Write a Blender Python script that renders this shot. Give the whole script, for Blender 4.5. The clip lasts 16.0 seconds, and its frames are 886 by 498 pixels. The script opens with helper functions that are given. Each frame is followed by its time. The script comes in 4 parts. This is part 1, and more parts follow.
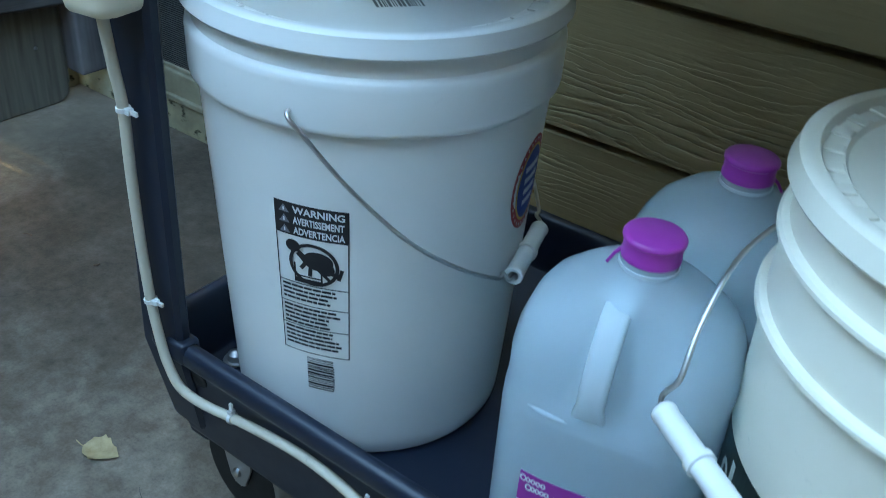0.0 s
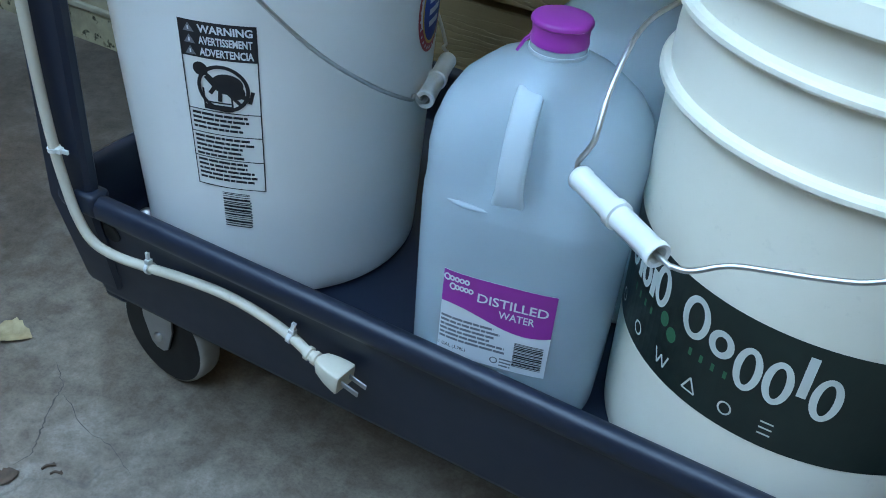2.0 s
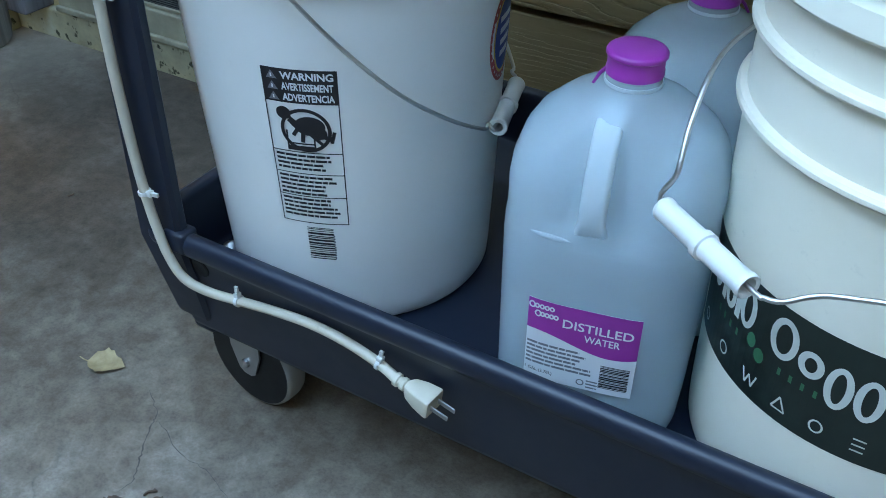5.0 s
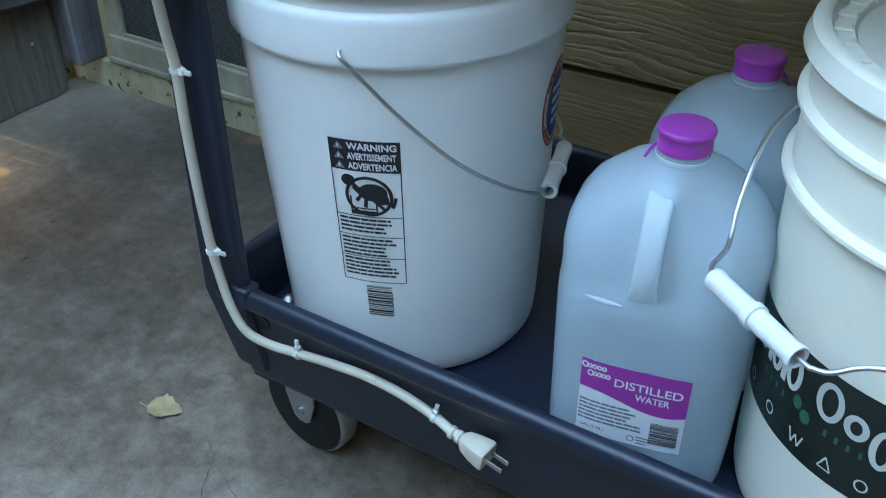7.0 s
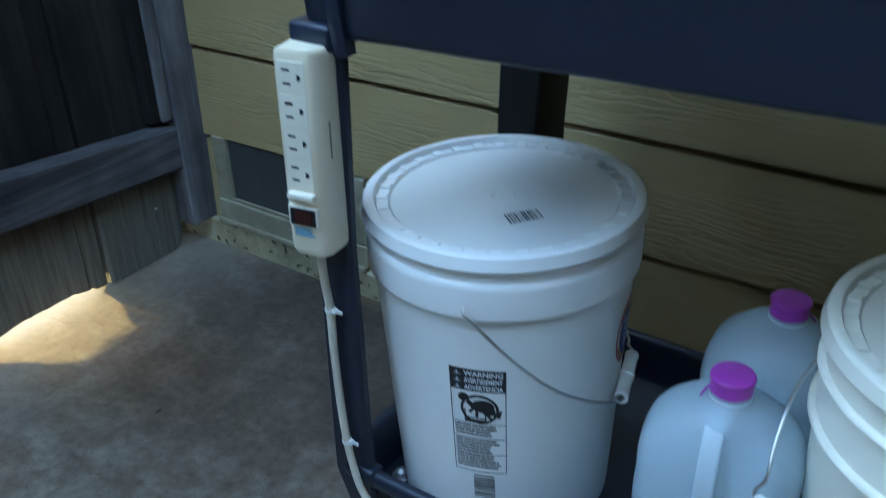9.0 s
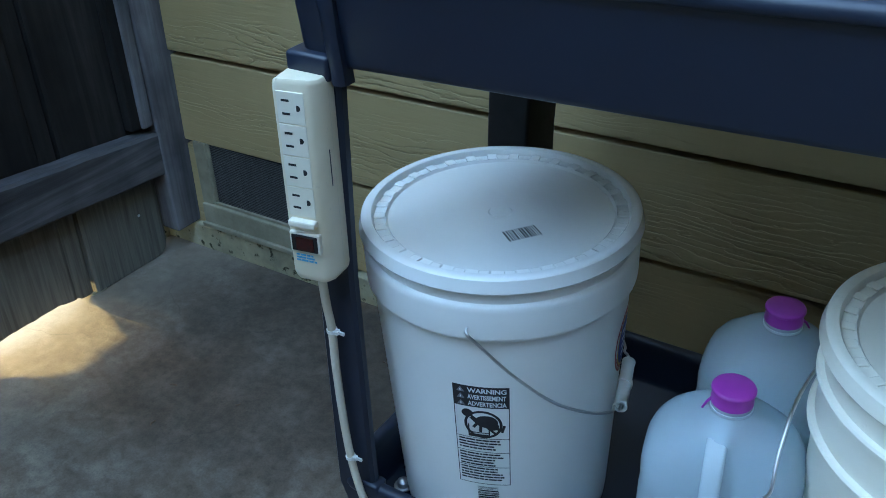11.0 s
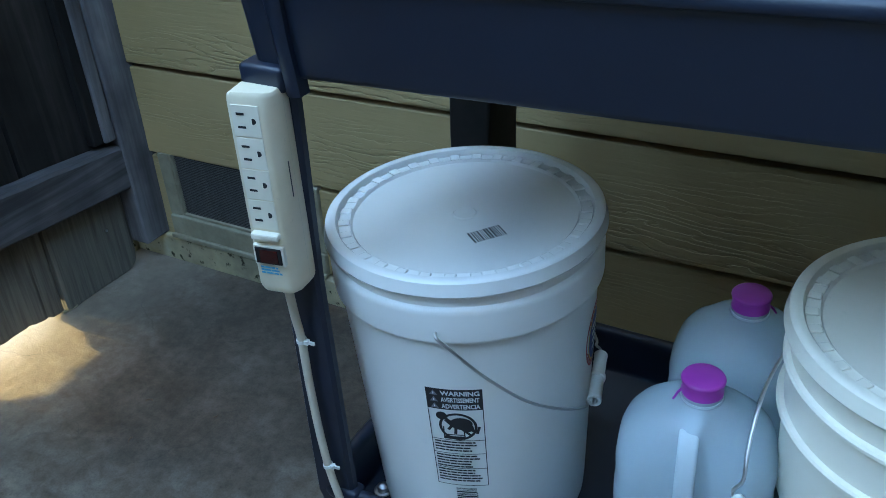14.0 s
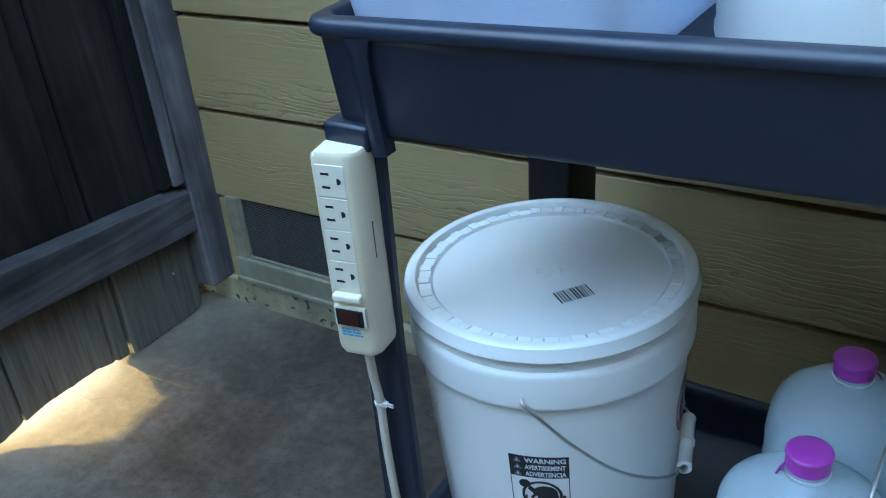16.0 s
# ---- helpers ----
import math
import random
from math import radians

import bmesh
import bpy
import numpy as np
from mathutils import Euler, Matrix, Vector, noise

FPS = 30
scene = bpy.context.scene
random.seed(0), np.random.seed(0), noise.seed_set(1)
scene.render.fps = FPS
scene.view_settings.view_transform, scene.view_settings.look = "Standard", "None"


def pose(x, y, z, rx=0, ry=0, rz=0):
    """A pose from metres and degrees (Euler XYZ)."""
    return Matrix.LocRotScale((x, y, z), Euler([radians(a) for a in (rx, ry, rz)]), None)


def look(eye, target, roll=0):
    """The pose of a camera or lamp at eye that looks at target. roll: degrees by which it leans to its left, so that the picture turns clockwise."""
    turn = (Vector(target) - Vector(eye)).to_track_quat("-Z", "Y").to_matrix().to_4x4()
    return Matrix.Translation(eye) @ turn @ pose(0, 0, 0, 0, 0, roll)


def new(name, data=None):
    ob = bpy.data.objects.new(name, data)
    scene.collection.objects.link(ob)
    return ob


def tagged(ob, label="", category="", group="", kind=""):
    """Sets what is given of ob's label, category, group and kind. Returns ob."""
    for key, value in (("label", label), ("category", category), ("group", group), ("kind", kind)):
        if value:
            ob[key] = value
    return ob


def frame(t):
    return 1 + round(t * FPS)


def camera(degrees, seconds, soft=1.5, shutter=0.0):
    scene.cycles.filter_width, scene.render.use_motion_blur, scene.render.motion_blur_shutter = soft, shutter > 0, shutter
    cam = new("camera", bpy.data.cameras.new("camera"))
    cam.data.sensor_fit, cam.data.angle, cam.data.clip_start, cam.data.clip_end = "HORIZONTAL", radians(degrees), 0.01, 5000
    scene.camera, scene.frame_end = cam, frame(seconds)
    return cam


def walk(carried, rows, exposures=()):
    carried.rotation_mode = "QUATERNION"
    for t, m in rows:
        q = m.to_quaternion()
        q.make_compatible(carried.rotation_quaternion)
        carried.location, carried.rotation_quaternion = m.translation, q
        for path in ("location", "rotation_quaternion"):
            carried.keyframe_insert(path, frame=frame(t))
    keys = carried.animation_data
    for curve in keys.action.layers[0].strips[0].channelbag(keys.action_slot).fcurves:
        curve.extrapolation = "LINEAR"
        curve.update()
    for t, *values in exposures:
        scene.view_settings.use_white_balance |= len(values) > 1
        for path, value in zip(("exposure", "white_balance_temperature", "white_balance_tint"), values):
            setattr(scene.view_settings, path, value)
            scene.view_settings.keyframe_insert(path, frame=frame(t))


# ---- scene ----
cam = camera(50.6, 16.0, soft=0.8, shutter=0.5)
PATH = [
    (0, (0.575, -0.401, 0.806), (-0.362, 0.985, -0.29), 5.0),
    (0.5, (0.572, -0.449, 0.789), (-0.254, 0.997, -0.319), 4.8),
    (1, (0.592, -0.452, 0.733), (-0.159, 0.969, -0.457), 5.6),
    (1.5, (0.603, -0.455, 0.725), (-0.136, 0.97, -0.468), 5.7),
    (2, (0.607, -0.454, 0.727), (-0.119, 0.989, -0.452), 5.6),
    (2.5, (0.606, -0.452, 0.732), (-0.12, 0.979, -0.461), 4.1),
    (3, (0.607, -0.447, 0.738), (-0.128, 0.967, -0.469), 3.2),
    (3.5, (0.607, -0.45, 0.733), (-0.123, 0.95, -0.496), 2.9),
    (4, (0.598, -0.451, 0.739), (-0.169, 0.93, -0.488), 1.9),
    (4.2, (0.594, -0.452, 0.743), (-0.199, 0.925, -0.47), 1.5),
    (6.3, (0.574, -0.487, 0.781), (-0.254, 0.894, -0.405), 0.0),
    (6.5, (0.572, -0.486, 0.783), (-0.272, 0.892, -0.396), 0.0),
    (7, (0.571, -0.494, 0.804), (-0.309, 0.889, -0.342), -0.2),
    (7.5, (0.566, -0.502, 0.82), (-0.342, 0.881, -0.304), -0.9),
    (8, (0.574, -0.546, 0.858), (-0.365, 0.858, -0.213), -1.0),
    (8.5, (0.585, -0.584, 0.937), (-0.385, 0.832, -0.09), -2.2),
    (9, (0.583, -0.612, 1.036), (-0.425, 0.796, 0.034), -1.7),
    (9.2, (0.575, -0.617, 1.059), (-0.439, 0.796, 0.07), -0.7),
    (11.3, (0.552, -0.614, 1.077), (-0.391, 0.798, 0.02), -2.7),
    (11.5, (0.56, -0.614, 1.073), (-0.387, 0.79, 0.008), -2.9),
    (12, (0.557, -0.607, 1.067), (-0.381, 0.796, -0.006), -2.7),
    (12.5, (0.557, -0.607, 1.07), (-0.374, 0.804, 0.002), -2.7),
    (13, (0.567, -0.592, 1.071), (-0.323, 0.846, 0.004), -3.1),
    (13.5, (0.567, -0.604, 1.078), (-0.339, 0.833, 0.023), -4.2),
    (14, (0.56, -0.602, 1.084), (-0.344, 0.836, 0.029), -4.5),
    (14.5, (0.559, -0.594, 1.089), (-0.369, 0.835, 0.041), -4.8),
    (15, (0.538, -0.596, 1.08), (-0.44, 0.787, 0.018), -5.8),
    (15.5, (0.504, -0.578, 1.096), (-0.535, 0.827, 0.123), -5.8),
    (16, (0.509, -0.58, 1.094), (-0.502, 0.833, 0.102), -6.0),
]
walk(cam, [(t, look(eye, target, roll)) for t, eye, target, roll in PATH],
     exposures=[(0, 5.52, 6100, 4.0), (0.5, 5.48, 6100, 6.0), (1.2, 5.62, 6370, 10.0), (4.2, 5.63, 6370, 10.0), (7.5, 5.69, 6400, 10.0), (8.6, 5.35, 6000, 9.0), (9, 5.21, 5870, 8.0), (13.5, 5.23, 5900, 8.0), (15, 5.16, 5850, 8.0), (15.4, 5.46, 6000, 8.5), (16, 5.52, 6000, 8.5)])

# ---- world, sun, exposure ----
SUN_ELEV, SUN_AZ = 6.8, 4.0      # degrees; the sun stands low behind the gate
world = bpy.data.worlds.new("world")
scene.world = world
world.use_nodes = True
wn = world.node_tree
sky = wn.nodes.new("ShaderNodeTexSky")
sky.sky_type, sky.sun_disc = "NISHITA", False
sky.dust_density, sky.air_density = 0.4, 1.0
sky.sun_elevation, sky.sun_rotation = radians(SUN_ELEV), radians(-90.0 - SUN_AZ)
wn.links.new(sky.outputs[0], wn.nodes["Background"].inputs[0])
wn.nodes["Background"].inputs[1].default_value = 0.15
sun_data = bpy.data.lights.new("sun", "SUN")
sun_data.energy, sun_data.angle, sun_data.color = 0.9, radians(1.6), (1.0, 0.72, 0.23)
sun = new("sun", sun_data)
sun.matrix_world = look((-6 * math.cos(radians(SUN_AZ)), -6 * math.sin(radians(SUN_AZ)), 6 * math.tan(radians(SUN_ELEV))), (0, 0, 0))


# ---- materials ----
def material(name, color, rough=0.5, metal=0.0):
    m = bpy.data.materials.new(name)
    m.use_nodes = True
    b = m.node_tree.nodes["Principled BSDF"]
    b.inputs["Base Color"].default_value = (*color, 1)
    b.inputs["Roughness"].default_value = rough
    b.inputs["Metallic"].default_value = metal
    return m, m.node_tree, b


def node(nt, kind, **sets):
    n = nt.nodes.new(kind)
    for key, value in sets.items():
        n.inputs[key.replace("_", " ")].default_value = value
    return n


def coords(nt, scale=(1, 1, 1), turn=(0, 0, 0), kind="Object"):
    c = nt.nodes.new("ShaderNodeTexCoord")
    m = nt.nodes.new("ShaderNodeMapping")
    m.inputs["Scale"].default_value = scale
    m.inputs["Rotation"].default_value = turn
    nt.links.new(c.outputs[kind], m.inputs[0])
    return m.outputs[0]


def ramp(nt, fac, stops):
    r = nt.nodes.new("ShaderNodeValToRGB")
    e = r.color_ramp.elements
    while len(e) < len(stops):
        e.new(0.5)
    for el, (p, c) in zip(e, stops):
        el.position, el.color = p, (*c, 1)
    nt.links.new(fac, r.inputs[0])
    return r.outputs[0]


def mix(nt, a, b, fac, mode="MIX"):
    n = nt.nodes.new("ShaderNodeMix")
    n.data_type, n.blend_type = "RGBA", mode
    for sock, v in ((n.inputs[0], fac), (n.inputs[6], a), (n.inputs[7], b)):
        if hasattr(v, "links"):
            nt.links.new(v, sock)
        else:
            sock.default_value = v if isinstance(v, float) else (*v, 1)
    return n.outputs[2]


def noise_tex(nt, vec, scale, detail=4.0, rough=0.55, distort=0.0):
    n = node(nt, "ShaderNodeTexNoise", Scale=scale, Detail=detail, Roughness=rough, Distortion=distort)
    nt.links.new(vec, n.inputs["Vector"])
    return n.outputs[0]


def bump(nt, b, height, strength, distance=0.002):
    n = node(nt, "ShaderNodeBump", Strength=strength, Distance=distance)
    nt.links.new(height, n.inputs["Height"])
    nt.links.new(n.outputs[0], b.inputs["Normal"])


def vary(nt, b, stops, scale=6.0, detail=5.0, vec=None, rough_range=None):
    """Base colour by noise through a ramp; roughness by a second noise."""
    vec = vec or coords(nt)
    f = noise_tex(nt, vec, scale, detail)
    nt.links.new(ramp(nt, f, stops), b.inputs["Base Color"])
    if rough_range:
        g = noise_tex(nt, vec, scale * 5, 3.0)
        m = node(nt, "ShaderNodeMapRange", To_Min=rough_range[0], To_Max=rough_range[1])
        nt.links.new(g, m.inputs[0])
        nt.links.new(m.outputs[0], b.inputs["Roughness"])


def mat_concrete():
    m, nt, b = material("concrete", (0.3, 0.28, 0.25), 0.85)
    v = coords(nt)
    big = ramp(nt, noise_tex(nt, v, 2.2, 5.0, 0.6), [(0.3, (0.106, 0.083, 0.060)), (0.52, (0.178, 0.147, 0.113)), (0.72, (0.272, 0.233, 0.190))])
    blot = ramp(nt, noise_tex(nt, v, 17.0, 6.0, 0.60, 0.5), [(0.34, (0.68, 0.62, 0.56)), (0.48, (0.92, 0.88, 0.84)), (0.58, (1.18, 1.20, 1.20)), (0.70, (1.48, 1.52, 1.54))])
    c = mix(nt, big, blot, 0.66, "MULTIPLY")
    mid = noise_tex(nt, v, 55.0, 4.0, 0.6, 0.1)
    c = mix(nt, c, ramp(nt, mid, [(0.32, (0.58, 0.52, 0.46)), (0.5, (1, 1, 1)), (0.68, (1.34, 1.36, 1.36))]), 0.52, "MULTIPLY")
    fine = noise_tex(nt, v, 260.0, 3.0, 0.7)
    c = mix(nt, c, ramp(nt, fine, [(0.30, (0.82, 0.81, 0.79)), (0.5, (1, 1, 1)), (0.68, (1.12, 1.12, 1.12))]), 1.0, "MULTIPLY")
    vor = nt.nodes.new("ShaderNodeTexVoronoi")
    vor.feature = "DISTANCE_TO_EDGE"
    vor.inputs["Scale"].default_value = 3.1
    warp = nt.nodes.new("ShaderNodeVectorMath")
    warp.operation = "MULTIPLY_ADD"
    nz = node(nt, "ShaderNodeTexNoise", Scale=5.0, Detail=5.0)
    nt.links.new(v, nz.inputs["Vector"])
    nt.links.new(nz.outputs[1], warp.inputs[0])
    warp.inputs[1].default_value = (0.22, 0.22, 0.22)
    nt.links.new(v, warp.inputs[2])
    nt.links.new(warp.outputs[0], vor.inputs["Vector"])
    # paler dust towards the gate, with the light bounced under it painted in
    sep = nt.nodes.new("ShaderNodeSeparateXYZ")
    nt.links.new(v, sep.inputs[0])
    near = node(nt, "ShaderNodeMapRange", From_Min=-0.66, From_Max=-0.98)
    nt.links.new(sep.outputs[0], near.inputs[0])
    dust_glow = ramp(nt, noise_tex(nt, v, 5.0, 5.0, 0.6), [(0.30, (0.15, 0.15, 0.15)), (0.65, (0.9, 0.9, 0.9))])
    c = mix(nt, c, (0.24, 0.205, 0.16), mix(nt, dust_glow, near.outputs[0], 1.0, "MULTIPLY"))
    crack = ramp(nt, vor.outputs[0], [(0.0, (1, 1, 1)), (0.006, (0, 0, 0))])
    patchy = ramp(nt, noise_tex(nt, v, 3.7, 2.0), [(0.50, (0, 0, 0)), (0.60, (0.4, 0.4, 0.4))])
    f = mix(nt, crack, patchy, 1.0, "MULTIPLY")
    c = mix(nt, c, (0.08, 0.07, 0.06), f)
    # the slab is darker, with a soft ragged edge, between the gate and the cart
    off = nt.nodes.new("ShaderNodeVectorMath")
    off.operation = "DISTANCE"
    nt.links.new(warp.outputs[0], off.inputs[0])
    off.inputs[1].default_value = (-0.36, 0.48, 0.11)
    dark_zone = ramp(nt, off.outputs["Value"], [(0.24, (0.36, 0.345, 0.335)), (0.52, (1, 1, 1))])
    c = mix(nt, c, dark_zone, 1.0, "MULTIPLY")
    nt.links.new(c, b.inputs["Base Color"])
    bump(nt, b, mix(nt, mix(nt, blot, mid, 0.4), fine, 0.4), 0.5, 0.003)
    return m


def mat_siding():
    m, nt, b = material("siding_paint", (0.4, 0.35, 0.2), 0.62)
    info = nt.nodes.new("ShaderNodeObjectInfo")
    shift = nt.nodes.new("ShaderNodeVectorMath")
    shift.operation = "MULTIPLY_ADD"
    nt.links.new(info.outputs["Random"], shift.inputs[0])
    shift.inputs[1].default_value = (7.0, 0.0, 13.0)
    v = coords(nt, (1.0, 6, 6))
    nt.links.new(v, shift.inputs[2])
    grain = node(nt, "ShaderNodeTexWave", Scale=4.6, Distortion=24.0, Detail=5.0, Detail_Scale=0.8)
    grain.wave_type, grain.bands_direction = "BANDS", "Z"
    nt.links.new(shift.outputs[0], grain.inputs["Vector"])
    v2 = coords(nt, (9, 60, 90))
    fine = noise_tex(nt, v2, 1.0, 4.0, 0.6)
    gate_f = ramp(nt, noise_tex(nt, shift.outputs[0], 0.9, 2.0), [(0.46, (0, 0, 0)), (0.66, (0.9, 0.9, 0.9))])
    sharp = ramp(nt, grain.outputs[0], [(0.0, (0.15, 0.15, 0.15)), (0.16, (0.8, 0.8, 0.8)), (1.0, (1, 1, 1))])
    h = mix(nt, mix(nt, (0.75, 0.75, 0.75), fine, 0.45), mix(nt, fine, sharp, 0.75), gate_f)
    v3 = coords(nt)
    c = ramp(nt, noise_tex(nt, v3, 3.0, 4.0), [(0.3, (0.330, 0.245, 0.112)), (0.7, (0.400, 0.300, 0.145))])
    c = mix(nt, c, ramp(nt, h, [(0.25, (0.55, 0.52, 0.47)), (0.6, (1.04, 1.04, 1.04))]), 0.42, "MULTIPLY")
    nt.links.new(c, b.inputs["Base Color"])
    bump(nt, b, h, 1.0, 0.0036)
    return m


def mat_gate_wood(name, lo, mid, hi, bounce=None, along="z"):
    m, nt, b = material(name, (0.06, 0.05, 0.05), 0.85)
    info = nt.nodes.new("ShaderNodeObjectInfo")
    shift = nt.nodes.new("ShaderNodeVectorMath")
    shift.operation = "MULTIPLY_ADD"
    nt.links.new(info.outputs["Random"], shift.inputs[0])
    shift.inputs[1].default_value = (3.0, 9.0, 5.0)
    nt.links.new(coords(nt, (13, 13, 1.0) if along == "z" else (13, 1.0, 13)), shift.inputs[2])
    g = noise_tex(nt, shift.outputs[0], 1.0, 5.0, 0.55, 0.9)
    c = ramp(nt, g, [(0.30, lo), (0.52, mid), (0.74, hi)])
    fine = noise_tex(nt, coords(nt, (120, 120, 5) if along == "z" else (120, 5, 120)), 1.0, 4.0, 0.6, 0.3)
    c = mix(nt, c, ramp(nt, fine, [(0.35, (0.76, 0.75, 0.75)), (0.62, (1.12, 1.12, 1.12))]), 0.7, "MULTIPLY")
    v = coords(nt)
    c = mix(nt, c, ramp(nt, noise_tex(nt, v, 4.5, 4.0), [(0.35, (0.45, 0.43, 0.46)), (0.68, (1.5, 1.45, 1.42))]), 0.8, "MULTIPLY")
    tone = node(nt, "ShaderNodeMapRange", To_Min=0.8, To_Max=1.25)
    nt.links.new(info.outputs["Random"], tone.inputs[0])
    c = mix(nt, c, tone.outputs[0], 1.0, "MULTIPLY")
    # floor light painted in: boards paler towards the slab, with a ragged edge
    if bounce:
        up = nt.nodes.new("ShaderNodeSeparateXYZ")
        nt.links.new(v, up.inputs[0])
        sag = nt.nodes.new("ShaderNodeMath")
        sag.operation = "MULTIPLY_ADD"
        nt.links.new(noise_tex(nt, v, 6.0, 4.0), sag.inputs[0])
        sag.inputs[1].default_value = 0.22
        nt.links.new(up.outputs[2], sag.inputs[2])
        bounce_mask = node(nt, "ShaderNodeMapRange", From_Min=0.40, From_Max=0.27)
        nt.links.new(sag.outputs[0], bounce_mask.inputs[0])
        grey = ramp(nt, fine, [(0.3, tuple(x * 0.55 for x in bounce)), (0.65, bounce)])
        c = mix(nt, c, grey, bounce_mask.outputs[0])
    nt.links.new(c, b.inputs["Base Color"])
    b.inputs["Specular IOR Level"].default_value = 0.25
    bump(nt, b, mix(nt, g, fine, 0.5), 0.6, 0.003)
    return m


def mat_plastic(name, lo, hi, rough, scale=9.0, relief=0.05, speck=0.0, coat=0.0, coat_ior=1.5, spec=0.5):
    m, nt, b = material(name, hi, rough)
    v = coords(nt)
    c = ramp(nt, noise_tex(nt, v, scale, 5.0, 0.6), [(0.3, lo), (0.7, hi)])
    if speck:
        s = ramp(nt, noise_tex(nt, v, 60.0, 5.0, 0.75), [(0.62, (1, 1, 1)), (0.75, (1 - speck,) * 3)])
        c = mix(nt, c, s, 1.0, "MULTIPLY")
    nt.links.new(c, b.inputs["Base Color"])
    g = noise_tex(nt, v, 45.0, 4.0)
    r = node(nt, "ShaderNodeMapRange", To_Min=rough * 0.85, To_Max=min(1.0, rough * 1.2))
    nt.links.new(g, r.inputs[0])
    nt.links.new(r.outputs[0], b.inputs["Roughness"])
    if relief:
        bump(nt, b, noise_tex(nt, v, 420.0, 2.0), relief, 0.0006)
    b.inputs["Coat Weight"].default_value = coat
    b.inputs["Coat IOR"].default_value = coat_ior
    b.inputs["Specular IOR Level"].default_value = spec
    b.inputs["Coat Roughness"].default_value = 0.07
    return m


def mat_milky(name, color, clear, rough=0.35):
    """Translucent moulded plastic: part clear, part scattering."""
    m, nt, b = material(name, color, rough)
    v = coords(nt)
    c = ramp(nt, noise_tex(nt, v, 8.0, 4.0), [(0.3, tuple(x * 0.93 for x in color)), (0.7, color)])
    nt.links.new(c, b.inputs["Base Color"])
    bump(nt, b, noise_tex(nt, v, 22.0, 3.0), 0.12, 0.004)
    tl = nt.nodes.new("ShaderNodeBsdfTranslucent")
    nt.links.new(c, tl.inputs[0])
    tp = nt.nodes.new("ShaderNodeBsdfTransparent")
    tp.inputs[0].default_value = (0.83, 0.93, 0.97, 1)
    m1 = nt.nodes.new("ShaderNodeMixShader")
    m1.inputs[0].default_value = 0.35
    nt.links.new(b.outputs[0], m1.inputs[1])
    nt.links.new(tl.outputs[0], m1.inputs[2])
    m2 = nt.nodes.new("ShaderNodeMixShader")
    m2.inputs[0].default_value = clear
    nt.links.new(m1.outputs[0], m2.inputs[1])
    nt.links.new(tp.outputs[0], m2.inputs[2])
    nt.links.new(m2.outputs[0], nt.nodes["Material Output"].inputs[0])
    return m


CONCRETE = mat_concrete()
SIDING = mat_siding()
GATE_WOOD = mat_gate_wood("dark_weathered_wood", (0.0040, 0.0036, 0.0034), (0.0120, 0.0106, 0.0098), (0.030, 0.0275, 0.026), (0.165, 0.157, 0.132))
GREY_WOOD = mat_gate_wood("grey_weathered_wood", (0.036, 0.036, 0.038), (0.098, 0.098, 0.103), (0.21, 0.21, 0.22))
RAIL_WOOD = mat_gate_wood("grey_rail_wood", (0.030, 0.030, 0.032), (0.082, 0.082, 0.087), (0.18, 0.18, 0.19), along="y")
CART_BLUE = mat_plastic("cart_plastic", (0.0070, 0.0120, 0.0262), (0.0100, 0.0163, 0.0345), 0.42, 5.0, 0.05, 0.03, spec=0.55)
BUCKET_WHITE = mat_plastic("bucket_white", (0.82, 0.82, 0.785), (0.875, 0.87, 0.835), 0.38, 5.0, 0.03, 0.05)
BUCKET_CREAM = mat_plastic("bucket_cream", (0.83, 0.775, 0.63), (0.90, 0.855, 0.73), 0.42, 5.0, 0.04, 0.12)
LID_WHITE = mat_plastic("lid_white", (0.82, 0.82, 0.785), (0.875, 0.87, 0.835), 0.20, 6.0, 0.0, 0.06, coat=0.35, coat_ior=1.6)
LID_CREAM = mat_plastic("lid_cream", (0.78, 0.73, 0.59), (0.86, 0.815, 0.69), 0.32, 6.0, 0.03, 0.15, coat=0.5)
JUG = mat_milky("jug_plastic", (0.86, 0.905, 0.93), 0.56, 0.16)
JUG_GRIP = mat_milky("jug_grip", (0.90, 0.94, 0.95), 0.30, 0.24)
JUG_GLINT = mat_milky("jug_glint", (0.88, 0.91, 0.94), 0.45, 0.15)
TUB = mat_milky("tub_plastic", (0.68, 0.74, 0.86), 0.20)
WATER = mat_milky("water", (0.79, 0.880, 0.91), 0.44, 0.1)
CAP = mat_plastic("cap_magenta", (0.33, 0.035, 0.32), (0.42, 0.055, 0.40), 0.35, 14.0, 0.05)
IVORY = mat_plastic("ivory_plastic", (0.74, 0.64, 0.45), (0.83, 0.74, 0.56), 0.32, 12.0, 0.06, 0.18)
IVORY_FACE = mat_plastic("outlet_face", (0.74, 0.68, 0.54), (0.80, 0.74, 0.61), 0.4, 12.0, 0.06, 0.1)
CORD = mat_plastic("cord_rubber", (0.57, 0.51, 0.39), (0.69, 0.63, 0.50), 0.5, 18.0, 0.1, 0.2)
TIE = mat_plastic("nylon", (0.68, 0.68, 0.64), (0.76, 0.76, 0.72), 0.3, 20.0, 0.0)
GRIP = mat_plastic("grip_plastic", (0.74, 0.74, 0.70), (0.80, 0.80, 0.77), 0.35, 20.0, 0.03, 0.08)
INK = mat_plastic("black_ink", (0.010, 0.010, 0.013), (0.018, 0.018, 0.022), 0.42, 30.0, 0.0)
GREY_INK = mat_plastic("grey_ink", (0.16, 0.17, 0.19), (0.20, 0.21, 0.23), 0.5, 30.0, 0.0)
